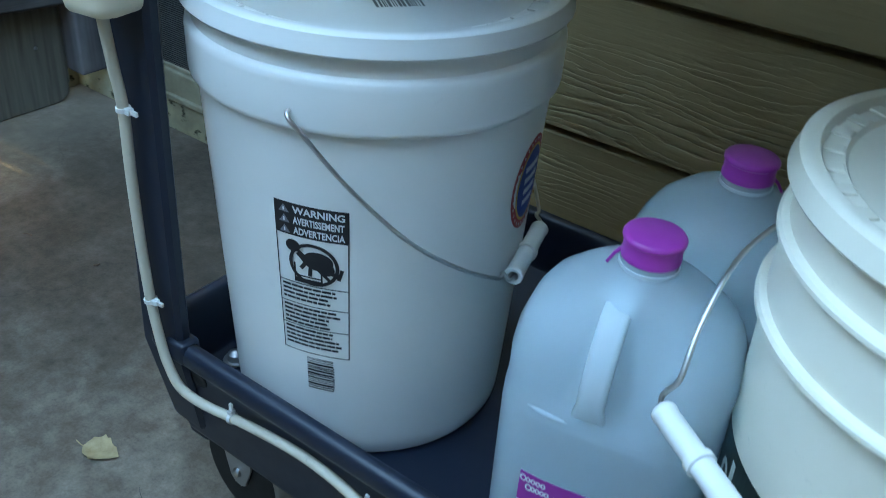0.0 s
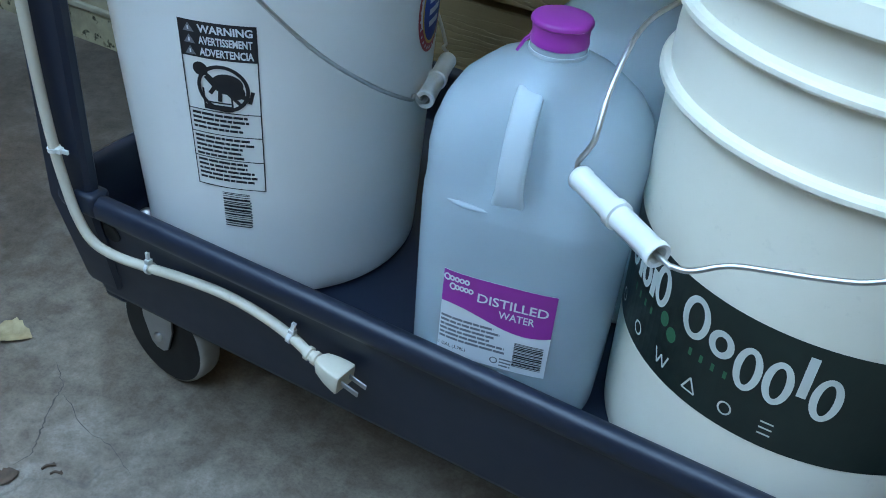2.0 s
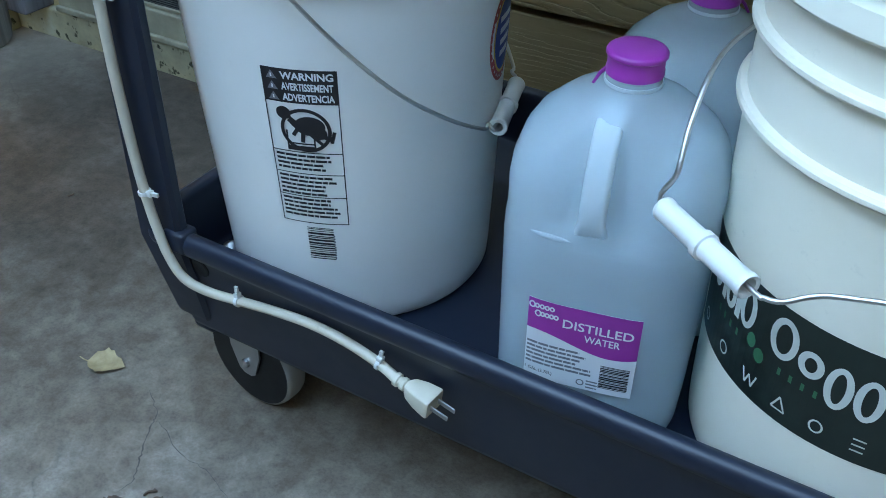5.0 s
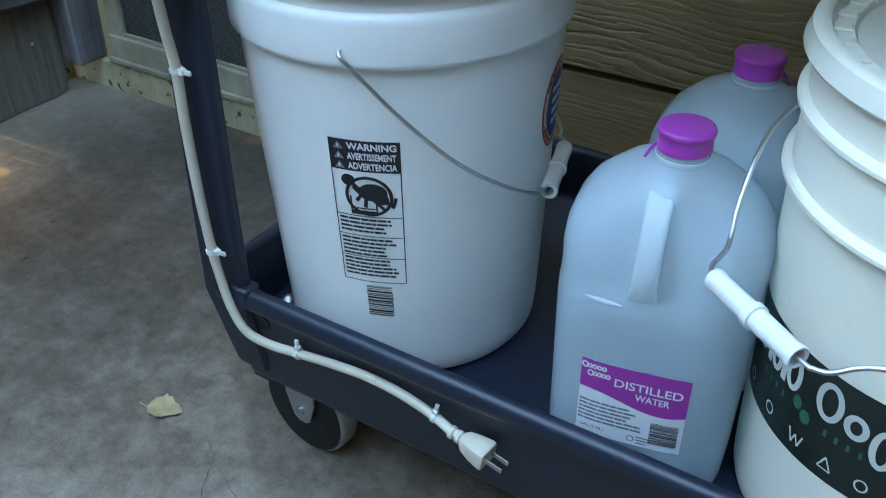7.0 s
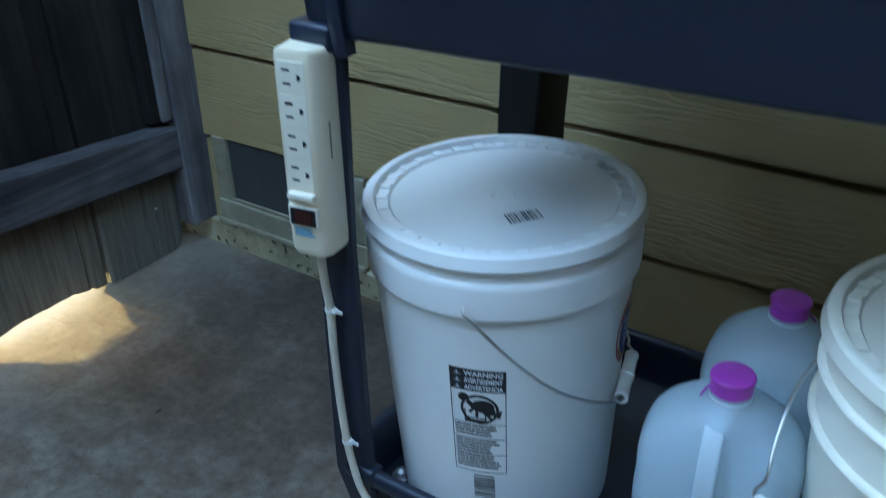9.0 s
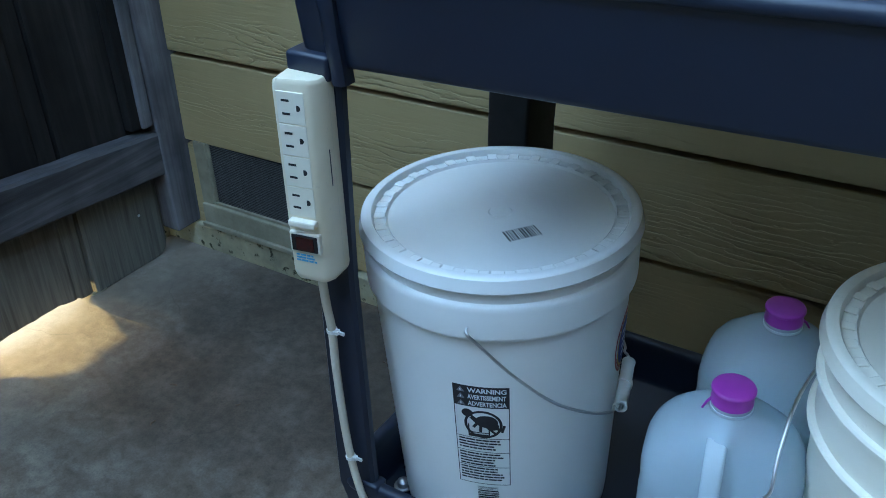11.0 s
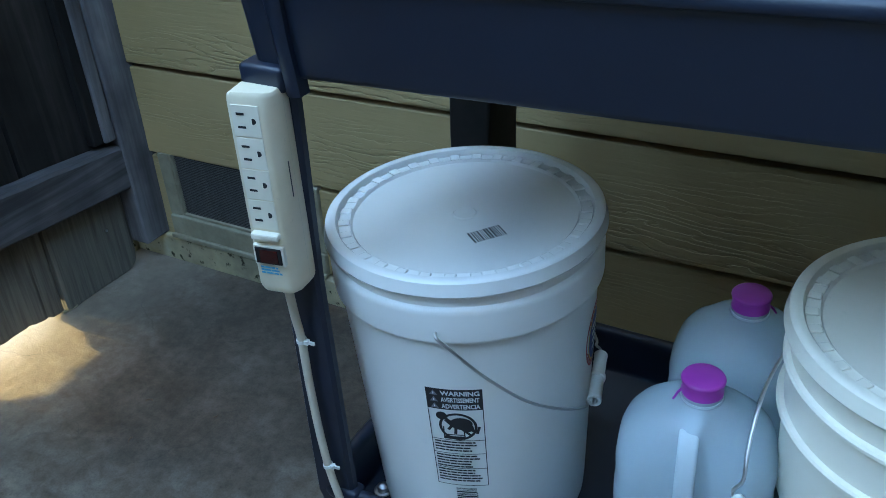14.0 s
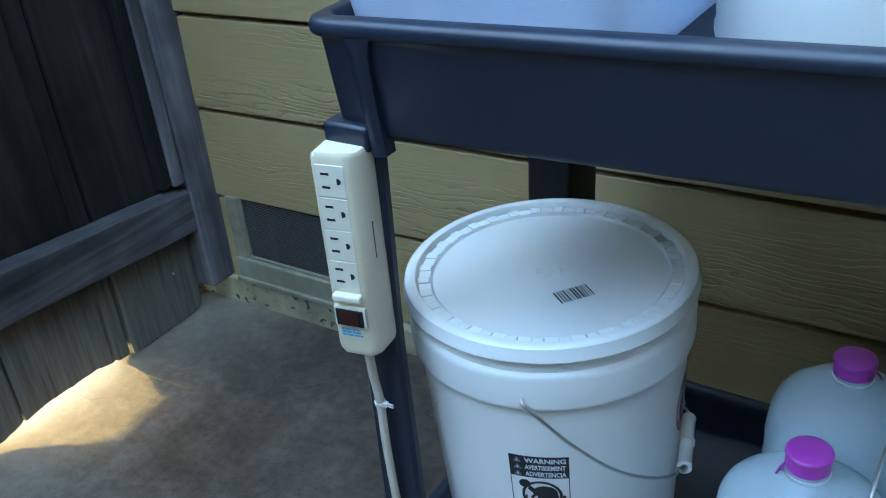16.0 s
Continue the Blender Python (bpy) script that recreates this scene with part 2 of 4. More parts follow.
BAND_GREEN = mat_plastic("band_green", (0.007, 0.015, 0.013), (0.013, 0.024, 0.020), 0.4, 20.0, 0.0, 0.2)
BAND_PRINT = mat_plastic("band_print", (0.58, 0.60, 0.55), (0.66, 0.68, 0.62), 0.45, 30.0, 0.0)
LEAF_GREEN = mat_plastic("print_green", (0.03, 0.13, 0.06), (0.04, 0.16, 0.08), 0.45, 30.0, 0.0)
PAPER = mat_plastic("label_paper", (0.70, 0.72, 0.74), (0.76, 0.78, 0.80), 0.45, 10.0, 0.0)
MAGENTA = mat_plastic("label_magenta", (0.30, 0.03, 0.29), (0.36, 0.04, 0.34), 0.4, 12.0, 0.0)
RED_PRINT = mat_plastic("red_print", (0.42, 0.04, 0.05), (0.48, 0.06, 0.06), 0.4, 12.0, 0.0)
BLUE_PRINT = mat_plastic("blue_print", (0.02, 0.05, 0.30), (0.03, 0.07, 0.36), 0.4, 12.0, 0.0)
YELLOW_PRINT = mat_plastic("yellow_print", (0.65, 0.45, 0.08), (0.7, 0.5, 0.1), 0.4, 12.0, 0.0)
SKY_PRINT = mat_plastic("pale_blue_print", (0.12, 0.40, 0.60), (0.16, 0.46, 0.66), 0.4, 12.0, 0.0)
BLACK_PLASTIC = mat_plastic("black_plastic", (0.008, 0.008, 0.009), (0.016, 0.016, 0.016), 0.45, 20.0, 0.05, spec=0.25)
SWITCH_RED = mat_plastic("switch_red", (0.025, 0.003, 0.003), (0.045, 0.005, 0.004), 0.2, 30.0, 0.0)
RUBBER_GREY = mat_plastic("tyre_rubber", (0.24, 0.225, 0.20), (0.34, 0.32, 0.28), 0.7, 20.0, 0.2, 0.2)
VENT_PAINT = mat_plastic("vent_paint", (0.18, 0.16, 0.105), (0.33, 0.30, 0.21), 0.7, 14.0, 0.3, 0.35)
SCREEN = mat_plastic("vent_screen", (0.045, 0.045, 0.041), (0.085, 0.085, 0.075), 0.6, 25.0, 0.2, 0.3)
DARK = mat_plastic("dark_void", (0.012, 0.012, 0.012), (0.02, 0.02, 0.02), 0.9, 8.0, 0.0)
DRY_LEAF = mat_plastic("dry_leaf", (0.26, 0.19, 0.09), (0.46, 0.36, 0.19), 0.7, 60.0, 0.3)
CRACK_DIRT = mat_plastic("crack_dirt", (0.050, 0.043, 0.036), (0.125, 0.105, 0.085), 0.9, 90.0, 0.3)
BROWN_LEAF = mat_plastic("brown_leaf", (0.06, 0.04, 0.025), (0.14, 0.09, 0.06), 0.8, 60.0, 0.3)
STUCCO = mat_plastic("soffit_paint", (0.40, 0.36, 0.28), (0.48, 0.43, 0.34), 0.7, 4.0, 0.2)


def mat_metal(name, color, rough):
    m, nt, b = material(name, color, rough, 1.0)
    v = coords(nt)
    vary(nt, b, [(0.3, tuple(x * 0.8 for x in color)), (0.7, color)], 25.0, 4.0, v, (rough * 0.8, rough * 1.3))
    return m


WIRE = mat_metal("galvanised_wire", (0.74, 0.73, 0.71), 0.36)
STEEL = mat_metal("zinc_steel", (0.55, 0.56, 0.57), 0.38)


def mat_foundation():
    m, nt, b = material("foundation", (0.3, 0.28, 0.2), 0.9)
    v = coords(nt)
    c = ramp(nt, noise_tex(nt, v, 9.0, 5.0, 0.65), [(0.3, (0.20, 0.18, 0.12)), (0.55, (0.36, 0.32, 0.20)), (0.75, (0.44, 0.42, 0.33))])
    spots = ramp(nt, noise_tex(nt, v, 45.0, 3.0, 0.6), [(0.35, (0.12, 0.13, 0.09)), (0.42, (1, 1, 1))])
    nt.links.new(mix(nt, c, spots, 1.0, "MULTIPLY"), b.inputs["Base Color"])
    bump(nt, b, noise_tex(nt, v, 60.0, 5.0), 0.5, 0.004)
    return m


FOUNDATION = mat_foundation()


# ---- mesh helpers ----
def finish(name, bm, mat, smooth=False):
    bmesh.ops.recalc_face_normals(bm, faces=bm.faces)
    me = bpy.data.meshes.new(name)
    bm.to_mesh(me)
    bm.free()
    me.materials.append(mat)
    if smooth:
        for p in me.polygons:
            p.use_smooth = True
        me.set_sharp_from_angle(angle=radians(smooth if smooth is not True else 40))
    return me


def part(name, bm, mat, parent=None, label="", smooth=False):
    ob = new(name, finish(name, bm, mat, smooth))
    ob.parent = parent
    return tagged(ob, label)


def thing(name, label, category, at=(0, 0, 0), group="", kind="", turn=0.0):
    ob = new(name)
    ob.matrix_world = pose(*at, 0, 0, turn)
    return tagged(ob, label, category, group, kind)


def box(bm, x0, x1, y0, y1, z0, z1, bevel=0.0, seg=2, m=None):
    made = bmesh.ops.create_cube(bm, size=1.0)["verts"]
    for v in made:
        v.co = Vector((x0 + (v.co.x + 0.5) * (x1 - x0), y0 + (v.co.y + 0.5) * (y1 - y0), z0 + (v.co.z + 0.5) * (z1 - z0)))
    if bevel:
        edges = list({e for v in made for e in v.link_edges})
        out = bmesh.ops.bevel(bm, geom=edges, offset=bevel, segments=seg, affect="EDGES", profile=0.5)
        made = out["verts"] + [v for v in made if v.is_valid]
    if m is not None:
        for v in set(made):
            v.co = m @ v.co
    return bm


def boxed(*args, **kw):
    return box(bmesh.new(), *args, **kw)


def loft(bm, rings, close=True, cap0=False, cap1=False):
    rows = [[bm.verts.new(p) for p in ring] for ring in rings]
    for a, b in zip(rows, rows[1:]):
        n = len(a)
        for i in range(n if close else n - 1):
            bm.faces.new((a[i], a[(i + 1) % n], b[(i + 1) % n], b[i]))
    if cap0:
        bm.faces.new(rows[0])
    if cap1:
        bm.faces.new(rows[-1])
    return bm


def lathe(profile, n=64, cap0=False, cap1=False, bm=None):
    bm = bm or bmesh.new()
    rings = [[(r * math.cos(2 * math.pi * i / n), r * math.sin(2 * math.pi * i / n), z) for i in range(n)] for r, z in profile]
    return loft(bm, rings, True, cap0, cap1)


def tube(points, radius, n=12, bm=None, caps=True, steps=1):
    """A round bar along a smooth line through the points."""
    pts = [Vector(p) for p in points]
    if steps > 1:
        fine = []
        for i in range(len(pts) - 1):
            a, b, c, d = pts[max(i - 1, 0)], pts[i], pts[i + 1], pts[min(i + 2, len(pts) - 1)]
            for k in range(steps):
                t = k / steps
                fine.append(0.5 * (2 * b + (c - a) * t + (2 * a - 5 * b + 4 * c - d) * t * t + (3 * b - a - 3 * c + d) * t ** 3))
        pts = fine + [pts[-1]]
    bm = bm or bmesh.new()
    rings, side = [], None
    for i, p in enumerate(pts):
        way = (pts[min(i + 1, len(pts) - 1)] - pts[max(i - 1, 0)]).normalized()
        if side is None:
            side = way.orthogonal().normalized()
        side = (side - way * side.dot(way)).normalized()
        up = way.cross(side)
        r = radius(i / (len(pts) - 1)) if callable(radius) else radius
        rings.append([p + r * (math.cos(2 * math.pi * k / n) * side + math.sin(2 * math.pi * k / n) * up) for k in range(n)])
    return loft(bm, rings, True, caps, caps)


def round_rect(x0, x1, y0, y1, r, n=6):
    out = []
    for cx, cy, a0 in ((x1 - r, y1 - r, 0), (x0 + r, y1 - r, 90), (x0 + r, y0 + r, 180), (x1 - r, y0 + r, 270)):
        for k in range(n + 1):
            a = radians(a0 + 90 * k / n)
            out.append((cx + r * math.cos(a), cy + r * math.sin(a)))
    return out


def tray_mesh(x0, x1, y0, y1, r, profile, floor=True):
    """Loft of a rounded rectangle through (inset, z) steps."""
    rings = [[(x, y, z) for x, y in round_rect(x0 + d, x1 - d, y0 + d, y1 - d, max(0.006, r - d * 0.7))] for d, z in profile]
    return loft(bmesh.new(), rings, True, floor, floor)


# ---- prints that follow a surface ----
def rect2(u0, v0, u1, v1, n=1):
    return [[(u0 + (u1 - u0) * k / n, v0), (u0 + (u1 - u0) * (k + 1) / n, v0), (u0 + (u1 - u0) * (k + 1) / n, v1), (u0 + (u1 - u0) * k / n, v1)] for k in range(n)]


def ring2(cu, cv, ru, rv, wide, n=40, a0=0.0, a1=360.0):
    out = []
    for k in range(n):
        a, b = radians(a0 + (a1 - a0) * k / n), radians(a0 + (a1 - a0) * (k + 1) / n)
        out.append([(cu + (ru - wide) * math.cos(a), cv + (rv - wide) * math.sin(a)), (cu + ru * math.cos(a), cv + rv * math.sin(a)),
                    (cu + ru * math.cos(b), cv + rv * math.sin(b)), (cu + (ru - wide) * math.cos(b), cv + (rv - wide) * math.sin(b))])
    return out


def disc2(cu, cv, ru, rv, n=28):
    return [[(cu, cv), (cu + ru * math.cos(2 * math.pi * k / n), cv + rv * math.sin(2 * math.pi * k / n)),
             (cu + ru * math.cos(2 * math.pi * (k + 1) / n), cv + rv * math.sin(2 * math.pi * (k + 1) / n))] for k in range(n)]


def stroke2(points, wide):
    out = []
    for (a, b), (c, d) in zip(points, points[1:]):
        ln = math.hypot(c - a, d - b) or 1
        nx, ny = -(d - b) / ln * wide / 2, (c - a) / ln * wide / 2
        out.append([(a - nx, b - ny), (c - nx, d - ny), (c + nx, d + ny), (a + nx, b + ny)])
    return out


def words2(text, u, v, wide, high, bold=0.0):
    """Flat letters from the built-in font, fitted to a box whose lower left corner is (u, v)."""
    cu = bpy.data.curves.new("letters", "FONT")
    cu.body, cu.resolution_u, cu.offset = text, 3, bold
    ob = new("letters", cu)
    me = bpy.data.meshes.new_from_object(ob.evaluated_get(bpy.context.evaluated_depsgraph_get()))
    co = [(p.co.x, p.co.y) for p in me.vertices]
    faces = [list(p.vertices) for p in me.polygons]
    bpy.data.objects.remove(ob)
    bpy.data.meshes.remove(me)
    bpy.data.curves.remove(cu)
    xs, ys = [c[0] for c in co], [c[1] for c in co]
    sx, sy = wide / (max(xs) - min(xs)), high / (max(ys) - min(ys))
    return [[(u + (co[i][0] - min(xs)) * sx, v + (co[i][1] - min(ys)) * sy) for i in f] for f in faces]


def printed(name, polys, place, mat, parent, lift=0.0004, label=""):
    bm = bmesh.new()
    for poly in polys:
        try:
            bm.faces.new([bm.verts.new(place(u, v, lift)) for u, v in poly])
        except ValueError:
            pass
    me = bpy.data.meshes.new(name)
    bm.to_mesh(me)
    bm.free()
    me.materials.append(mat)
    ob = new(name, me)
    ob.parent = parent
    return tagged(ob, label)


def printed_each(name, groups, place, mat, parent, lift=0.0004):
    for polys in groups:
        printed(name, polys, place, mat, parent, lift)


def bars2(u0, v0, wide, high, seed, lie=False, fill=0.55):
    """A row of bars of uneven width."""
    rnd, out, p, run = random.Random(seed), [], 0.0, wide if not lie else high
    while p < run * 0.98:
        w = min(run * rnd.choice((0.02, 0.03, 0.045, 0.06)), run - p)
        if lie:
            out.append(rect2(u0, v0 + p, u0 + wide, v0 + p + w, 3))
        else:
            out.append(rect2(u0 + p, v0, u0 + p + w, v0 + high))
        p += w + run * rnd.choice((0.018, 0.03, 0.04))
    return out


def text_bars2(u0, v_top, wide, rows, step, high, seed):
    """Unreadable small print: broken thin bars."""
    rnd, out = random.Random(seed), []
    for k in range(rows):
        u, end = u0, u0 + wide * rnd.uniform(0.72, 1.0)
        v = v_top - k * step
        while u < end:
            w = min(rnd.uniform(0.003, 0.011), end - u)
            out += rect2(u, v - high, u + w, v)
            u += w + 0.0007
    return out


# ---- the setting ----
WALL_Y = 0.615
bm = bmesh.new()
bmesh.ops.create_grid(bm, x_segments=2, y_segments=2, size=40.0)
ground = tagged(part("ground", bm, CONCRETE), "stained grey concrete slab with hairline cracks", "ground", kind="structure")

wall = tagged(part("wall_north", boxed(-3.2, 4.0, WALL_Y + 0.026, WALL_Y + 0.16, 0.05, 2.75), SIDING),
              "house wall clad in tan wood-grain lap siding", "wall", kind="structure")
tagged(part("foundation", boxed(-3.2, 4.0, 0.600, WALL_Y + 0.14, -0.05, 0.058, bevel=0.004), FOUNDATION),
       "low mossy stained concrete footing under the siding", "foundation", kind="structure")
# unseen eave, added to hold back light from above near the wall
tagged(part("unseen_eave", boxed(-3.6, 4.4, 0.35, 1.6, 2.75, 2.87, bevel=0.01), STUCCO), "unseen painted roof eave above the house wall, added for its shade", "eave", kind="structure")


def siding_board(x0, x1, z0, z1):
    """One lap board, its lower edge proud of the board below."""
    bm = bmesh.new()
    e, zc = 0.0025, z1 + 0.0
    ring = [(WALL_Y - 0.001, z0 + e), (WALL_Y + 0.001, z0), (WALL_Y + 0.030, z0), (WALL_Y + 0.030, zc), (WALL_Y + 0.0055, zc), (WALL_Y + 0.0035, zc - 0.002)]
    loft(bm, [[(x, y, z + 0.015 * (x + 0.55)) for y, z in ring] for x in (x0, x1)], True, True, True)
    return bm


VENT = (-0.890, -0.475, 0.064, 0.262)
edges_z = [0.062, 0.262, 0.459, 0.652, 0.846, 1.04, 1.234, 1.428, 1.622, 1.816, 2.01, 2.204, 2.398, 2.592, 2.745]
for z0, z1 in zip(edges_z, edges_z[1:]):
    for x0, x1 in (((-3.2, VENT[0]), (VENT[1], 4.0)) if z0 < 0.1 else ((-3.2, 4.0),)):
        part("siding_board", siding_board(x0, x1, z0, z1 - 0.0105), SIDING, wall)


def crawl_vent():
    x0, x1, z0, z1 = VENT
    t = thing("foundation_vent", "weathered painted crawl-space vent with a louvred screen in the siding", "vent", ((x0 + x1) / 2, WALL_Y, z0), kind="structure")
    w, h = (x1 - x0) / 2, z1 - z0
    f, low = 0.034, 0.050
    for name, a in (("frame_rail", (-w, w, -0.010, 0.012, 0.0, low - 0.0005)),
                    ("frame_stile", (-w, -w + f, -0.006, 0.012, low, h - 0.002)), ("frame_stile", (w - f, w, -0.006, 0.012, low, h - 0.002))):
        part(name, boxed(*a, bevel=0.003), VENT_PAINT, t)
    # the thin metal lip round the screen
    for name, a in (("lip", (-w + f + 0.0005, w - f - 0.0005, -0.003, 0.004, low, low + 0.006)),
                    ("lip", (-w + f + 0.0005, -w + f + 0.006, -0.003, 0.004, low + 0.0065, h - 0.002)), ("lip", (w - f - 0.006, w - f - 0.0005, -0.003, 0.004, low + 0.0065, h - 0.002))):
        part(name, boxed(*a, bevel=0.0012), VENT_PAINT, t)
    part("backing", boxed(-w + f + 0.0005, w - f - 0.0005, 0.0095, 0.0115, low, h - 0.002), DARK, t)
    n = 34
    slat = finish("slat", boxed(-w + f + 0.0065, w - f - 0.0065, -0.001, 0.0042, 0, 0.0016, m=Matrix.Rotation(radians(-32), 4, "X")), SCREEN)
    for k in range(n):
        o = new("slat", slat)
        o.parent, o.location = t, (0, 0.003, low + 0.007 + (h - low - 0.012) * k / n)
    part("sill_strip", boxed(-w, w, -0.019, -0.0105, -0.004, 0.006, bevel=0.002), VENT_PAINT, t)
    return t


crawl_vent()

# block added outside the gate to stop sun leaking in below the jamb
tagged(part("threshold", boxed(-1.10, -1.010, 0.440, 0.5995, -0.02, 0.0585, bevel=0.004), FOUNDATION), "stained concrete block added under the gate jamb to stop sun", "threshold", kind="structure")
# the jamb board beside the wall
tagged(part("gate_jamb", boxed(-1.03, -0.915, 0.5485, 0.6400, 0.060, 1.90, bevel=0.005), GREY_WOOD), "weathered dark jamb post fixed beside the house wall", "post", kind="structure")


GATE_TOP = 1.85


def gate_foot(y):
    """Height of the weathered board ends above the slab, by the distance along the gate."""
    steps = ((-0.60, 0.0010), (-0.06, 0.0010), (-0.01, 0.0015), (0.03, 0.0045), (0.07, 0.0110), (0.10, 0.0175), (0.134, 0.0230), (0.150, 0.0228), (0.185, 0.0232), (0.196, 0.0212),
             (0.225, 0.0218), (0.262, 0.0222), (0.272, 0.0170), (0.300, 0.0140), (0.318, 0.0030), (0.346, 0.0004), (0.60, 0.0004))
    for (a, p), (b, q) in zip(steps, steps[1:]):
        if y <= b:
            return p + (q - p) * (y - a) / (b - a)
    return 0.0004


def gate():
    g = thing("wooden_gate", "weathered dark wooden board gate, closed and sagging, beside the house", "gate", (-0.960, 0.0, 0.0))
    rnd = random.Random(4)
    # wide boards from the wall side away along -y, one narrow strip set back between the first two
    edges = [0.548, 0.346, 0.302, 0.090, -0.100, -0.285, -0.470, -0.655]
    for k, (y1, y0) in enumerate(zip(edges, edges[1:])):
        front = (0.0, -0.012, -0.003, -0.009, 0.0, -0.006, 0.0)[k]
        n, bm, rings = 28, bmesh.new(), []
        for i in range(n + 1):
            yy = y1 - (y1 - y0 - 0.0025) * i / n
            h = gate_foot(yy)
            if k == 0:
                # the lower corner beside the wall is worn round
                d = max(0.0, 0.034 - (y1 - yy))
                h += 0.034 - math.sqrt(max(0.0, 0.034 ** 2 - d * d))
            if h > 0.004:
                h += rnd.uniform(-0.0008, 0.0008)
            e = 0.003 if i in (0, n) else 0.0
            cup = 0.0016 * math.sin(math.pi * i / n) * (1 if k % 2 else -1)
            rings.append([(-0.022, yy, h), (front - 0.002 - e + cup, yy, h), (front - e + cup, yy, h + 0.003), (front - e + cup, yy, GATE_TOP), (-0.022, yy, GATE_TOP)])
        loft(bm, rings, True, True, True)
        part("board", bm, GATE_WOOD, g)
    # unseen panel added behind the boards to keep sun out of their joints
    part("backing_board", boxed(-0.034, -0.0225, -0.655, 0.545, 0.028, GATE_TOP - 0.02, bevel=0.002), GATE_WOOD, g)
    for z_near, up, tall, grow in ((0.194, 0.086, 0.100, 0.008), (1.46, 0.060, 0.09, 0.0)):
        bm, rings = bmesh.new(), []
        n = 24
        for i in range(n + 1):
            yy = 0.572 + (-0.640 - 0.572) * i / n
            zz = z_near + up * (0.572 - yy) + rnd.uniform(-0.0008, 0.0008)
            top = zz + tall + grow * (0.572 - yy) / 0.5 + rnd.uniform(-0.0008, 0.0008)
            rings.append([(0.003, yy, zz), (0.036, yy, zz + 0.002), (0.040, yy, zz + 0.007), (0.041 + rnd.uniform(-0.0006, 0.0006), yy, top - 0.007), (0.036, yy, top), (0.003, yy, top)])
        part("rail", loft(bm, rings, True, True, True), RAIL_WOOD, g, "rough sawn grey cross rail", smooth=30)
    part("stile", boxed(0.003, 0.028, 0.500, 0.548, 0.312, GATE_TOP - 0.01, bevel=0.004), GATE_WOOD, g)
    part("batten", boxed(0.029, 0.040, 0.520, 0.546, 0.314, GATE_TOP - 0.01, bevel=0.003), GREY_WOOD, g)
    nail = lathe([(0.0001, 0.002), (0.003, 0.0015), (0.0035, 0.0)], 10)
    for v in nail.verts:
        v.co = Matrix.Rotation(radians(90), 4, "Y") @ v.co + Vector((0.0012, 0.488, 0.120))
    part("nail", nail, STEEL, g)
    return g


gate()


def fence(name, x0, x1, y0, y1, label, tall=1.85):
    f = thing(name, label, "fence", (x0, y0, 0), kind="structure")
    run = Vector((x1 - x0, y1 - y0, 0))
    n = int(run.length / 0.142)
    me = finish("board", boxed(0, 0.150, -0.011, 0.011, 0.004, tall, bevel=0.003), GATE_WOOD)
    turn = math.atan2(run.y, run.x)
    for k in range(n):
        o = new("board", me)
        o.parent = f
        o.matrix_local = Matrix.Translation(run * (k / n) + Vector((0.006, 0.006, 0)) * (k % 2)) @ Matrix.Rotation(turn, 4, "Z")
    return f


# unseen fences, added and sized to cut the sky light around the cart
fence("unseen_side_fence", -1.008, -1.008, -0.66, -3.4, "unseen weathered dark board fence beside the yard, added to block light", 2.20)
fence("unseen_far_fence", -0.99, 1.25, -3.4, -3.4, "unseen weathered dark board fence across the yard, added to block light", 4.2)
fence("unseen_end_fence", 1.25, 1.25, -3.35, 0.6, "unseen weathered dark board fence closing the yard, added to block light", 2.9)


# ---- the cart ----
CART = dict(x0=-0.036, x1=0.90, y0=0.005, y1=0.452)
cart = thing("utility_cart", "dark blue moulded plastic two-shelf utility cart on rubber casters", "cart", (0, 0, 0))
FLOOR_Z = 0.182
low = tray_mesh(CART["x0"], CART["x1"], CART["y0"], CART["y1"], 0.030, [
    (0.024, FLOOR_Z), (0.0215, FLOOR_Z + 0.002), (0.020, FLOOR_Z + 0.008), (0.0185, 0.240), (0.0175, 0.2475), (0.0145, 0.2515), (0.010, 0.2530), (0.006, 0.2525),
    (0.002, 0.2500), (0.0, 0.2445), (0.0, 0.2375), (0.0015, 0.2325), (0.005, 0.2300), (0.009, 0.2275), (0.0115, 0.2225), (0.013, 0.212), (0.0225, 0.127), (0.0245, 0.121), (0.027, 0.119),
    (0.030, 0.119), (0.031, 0.126), (0.0315, 0.172)])
part("lower_tray", low, CART_BLUE, cart, smooth=50)
for k in range(4):
    x = 0.17 + 0.17 * k
    part("underside_rib", boxed(x, x + 0.008, 0.06, 0.41, 0.135, 0.1725), CART_BLUE, cart)
UP = dict(x0=-0.026, x1=0.90, y0=-0.009, y1=0.465)
SHELF_Z = 0.832
top = tray_mesh(UP["x0"], UP["x1"], UP["y0"], UP["y1"], 0.026, [
    (0.034, SHELF_Z), (0.030, SHELF_Z + 0.004), (0.0225, 0.872), (0.0210, 0.8800), (0.0190, 0.8840), (0.0160, 0.8858), (0.0070, 0.8855), (0.0030, 0.8840), (0.0005, 0.8805),
    (0.0, 0.8760), (0.0006, 0.8728), (0.0025, 0.8708), (0.0055, 0.8706), (0.0075, 0.8690), (0.0085, 0.862), (0.0150, 0.786), (0.0165, 0.781), (0.020, 0.779),
    (0.027, 0.779), (0.031, 0.784), (0.034, 0.824)])
RISE = 0.030
for v in top.verts:
    v.co.z += RISE * max(0.0, v.co.x)
part("upper_tray", top, CART_BLUE, cart, smooth=50)


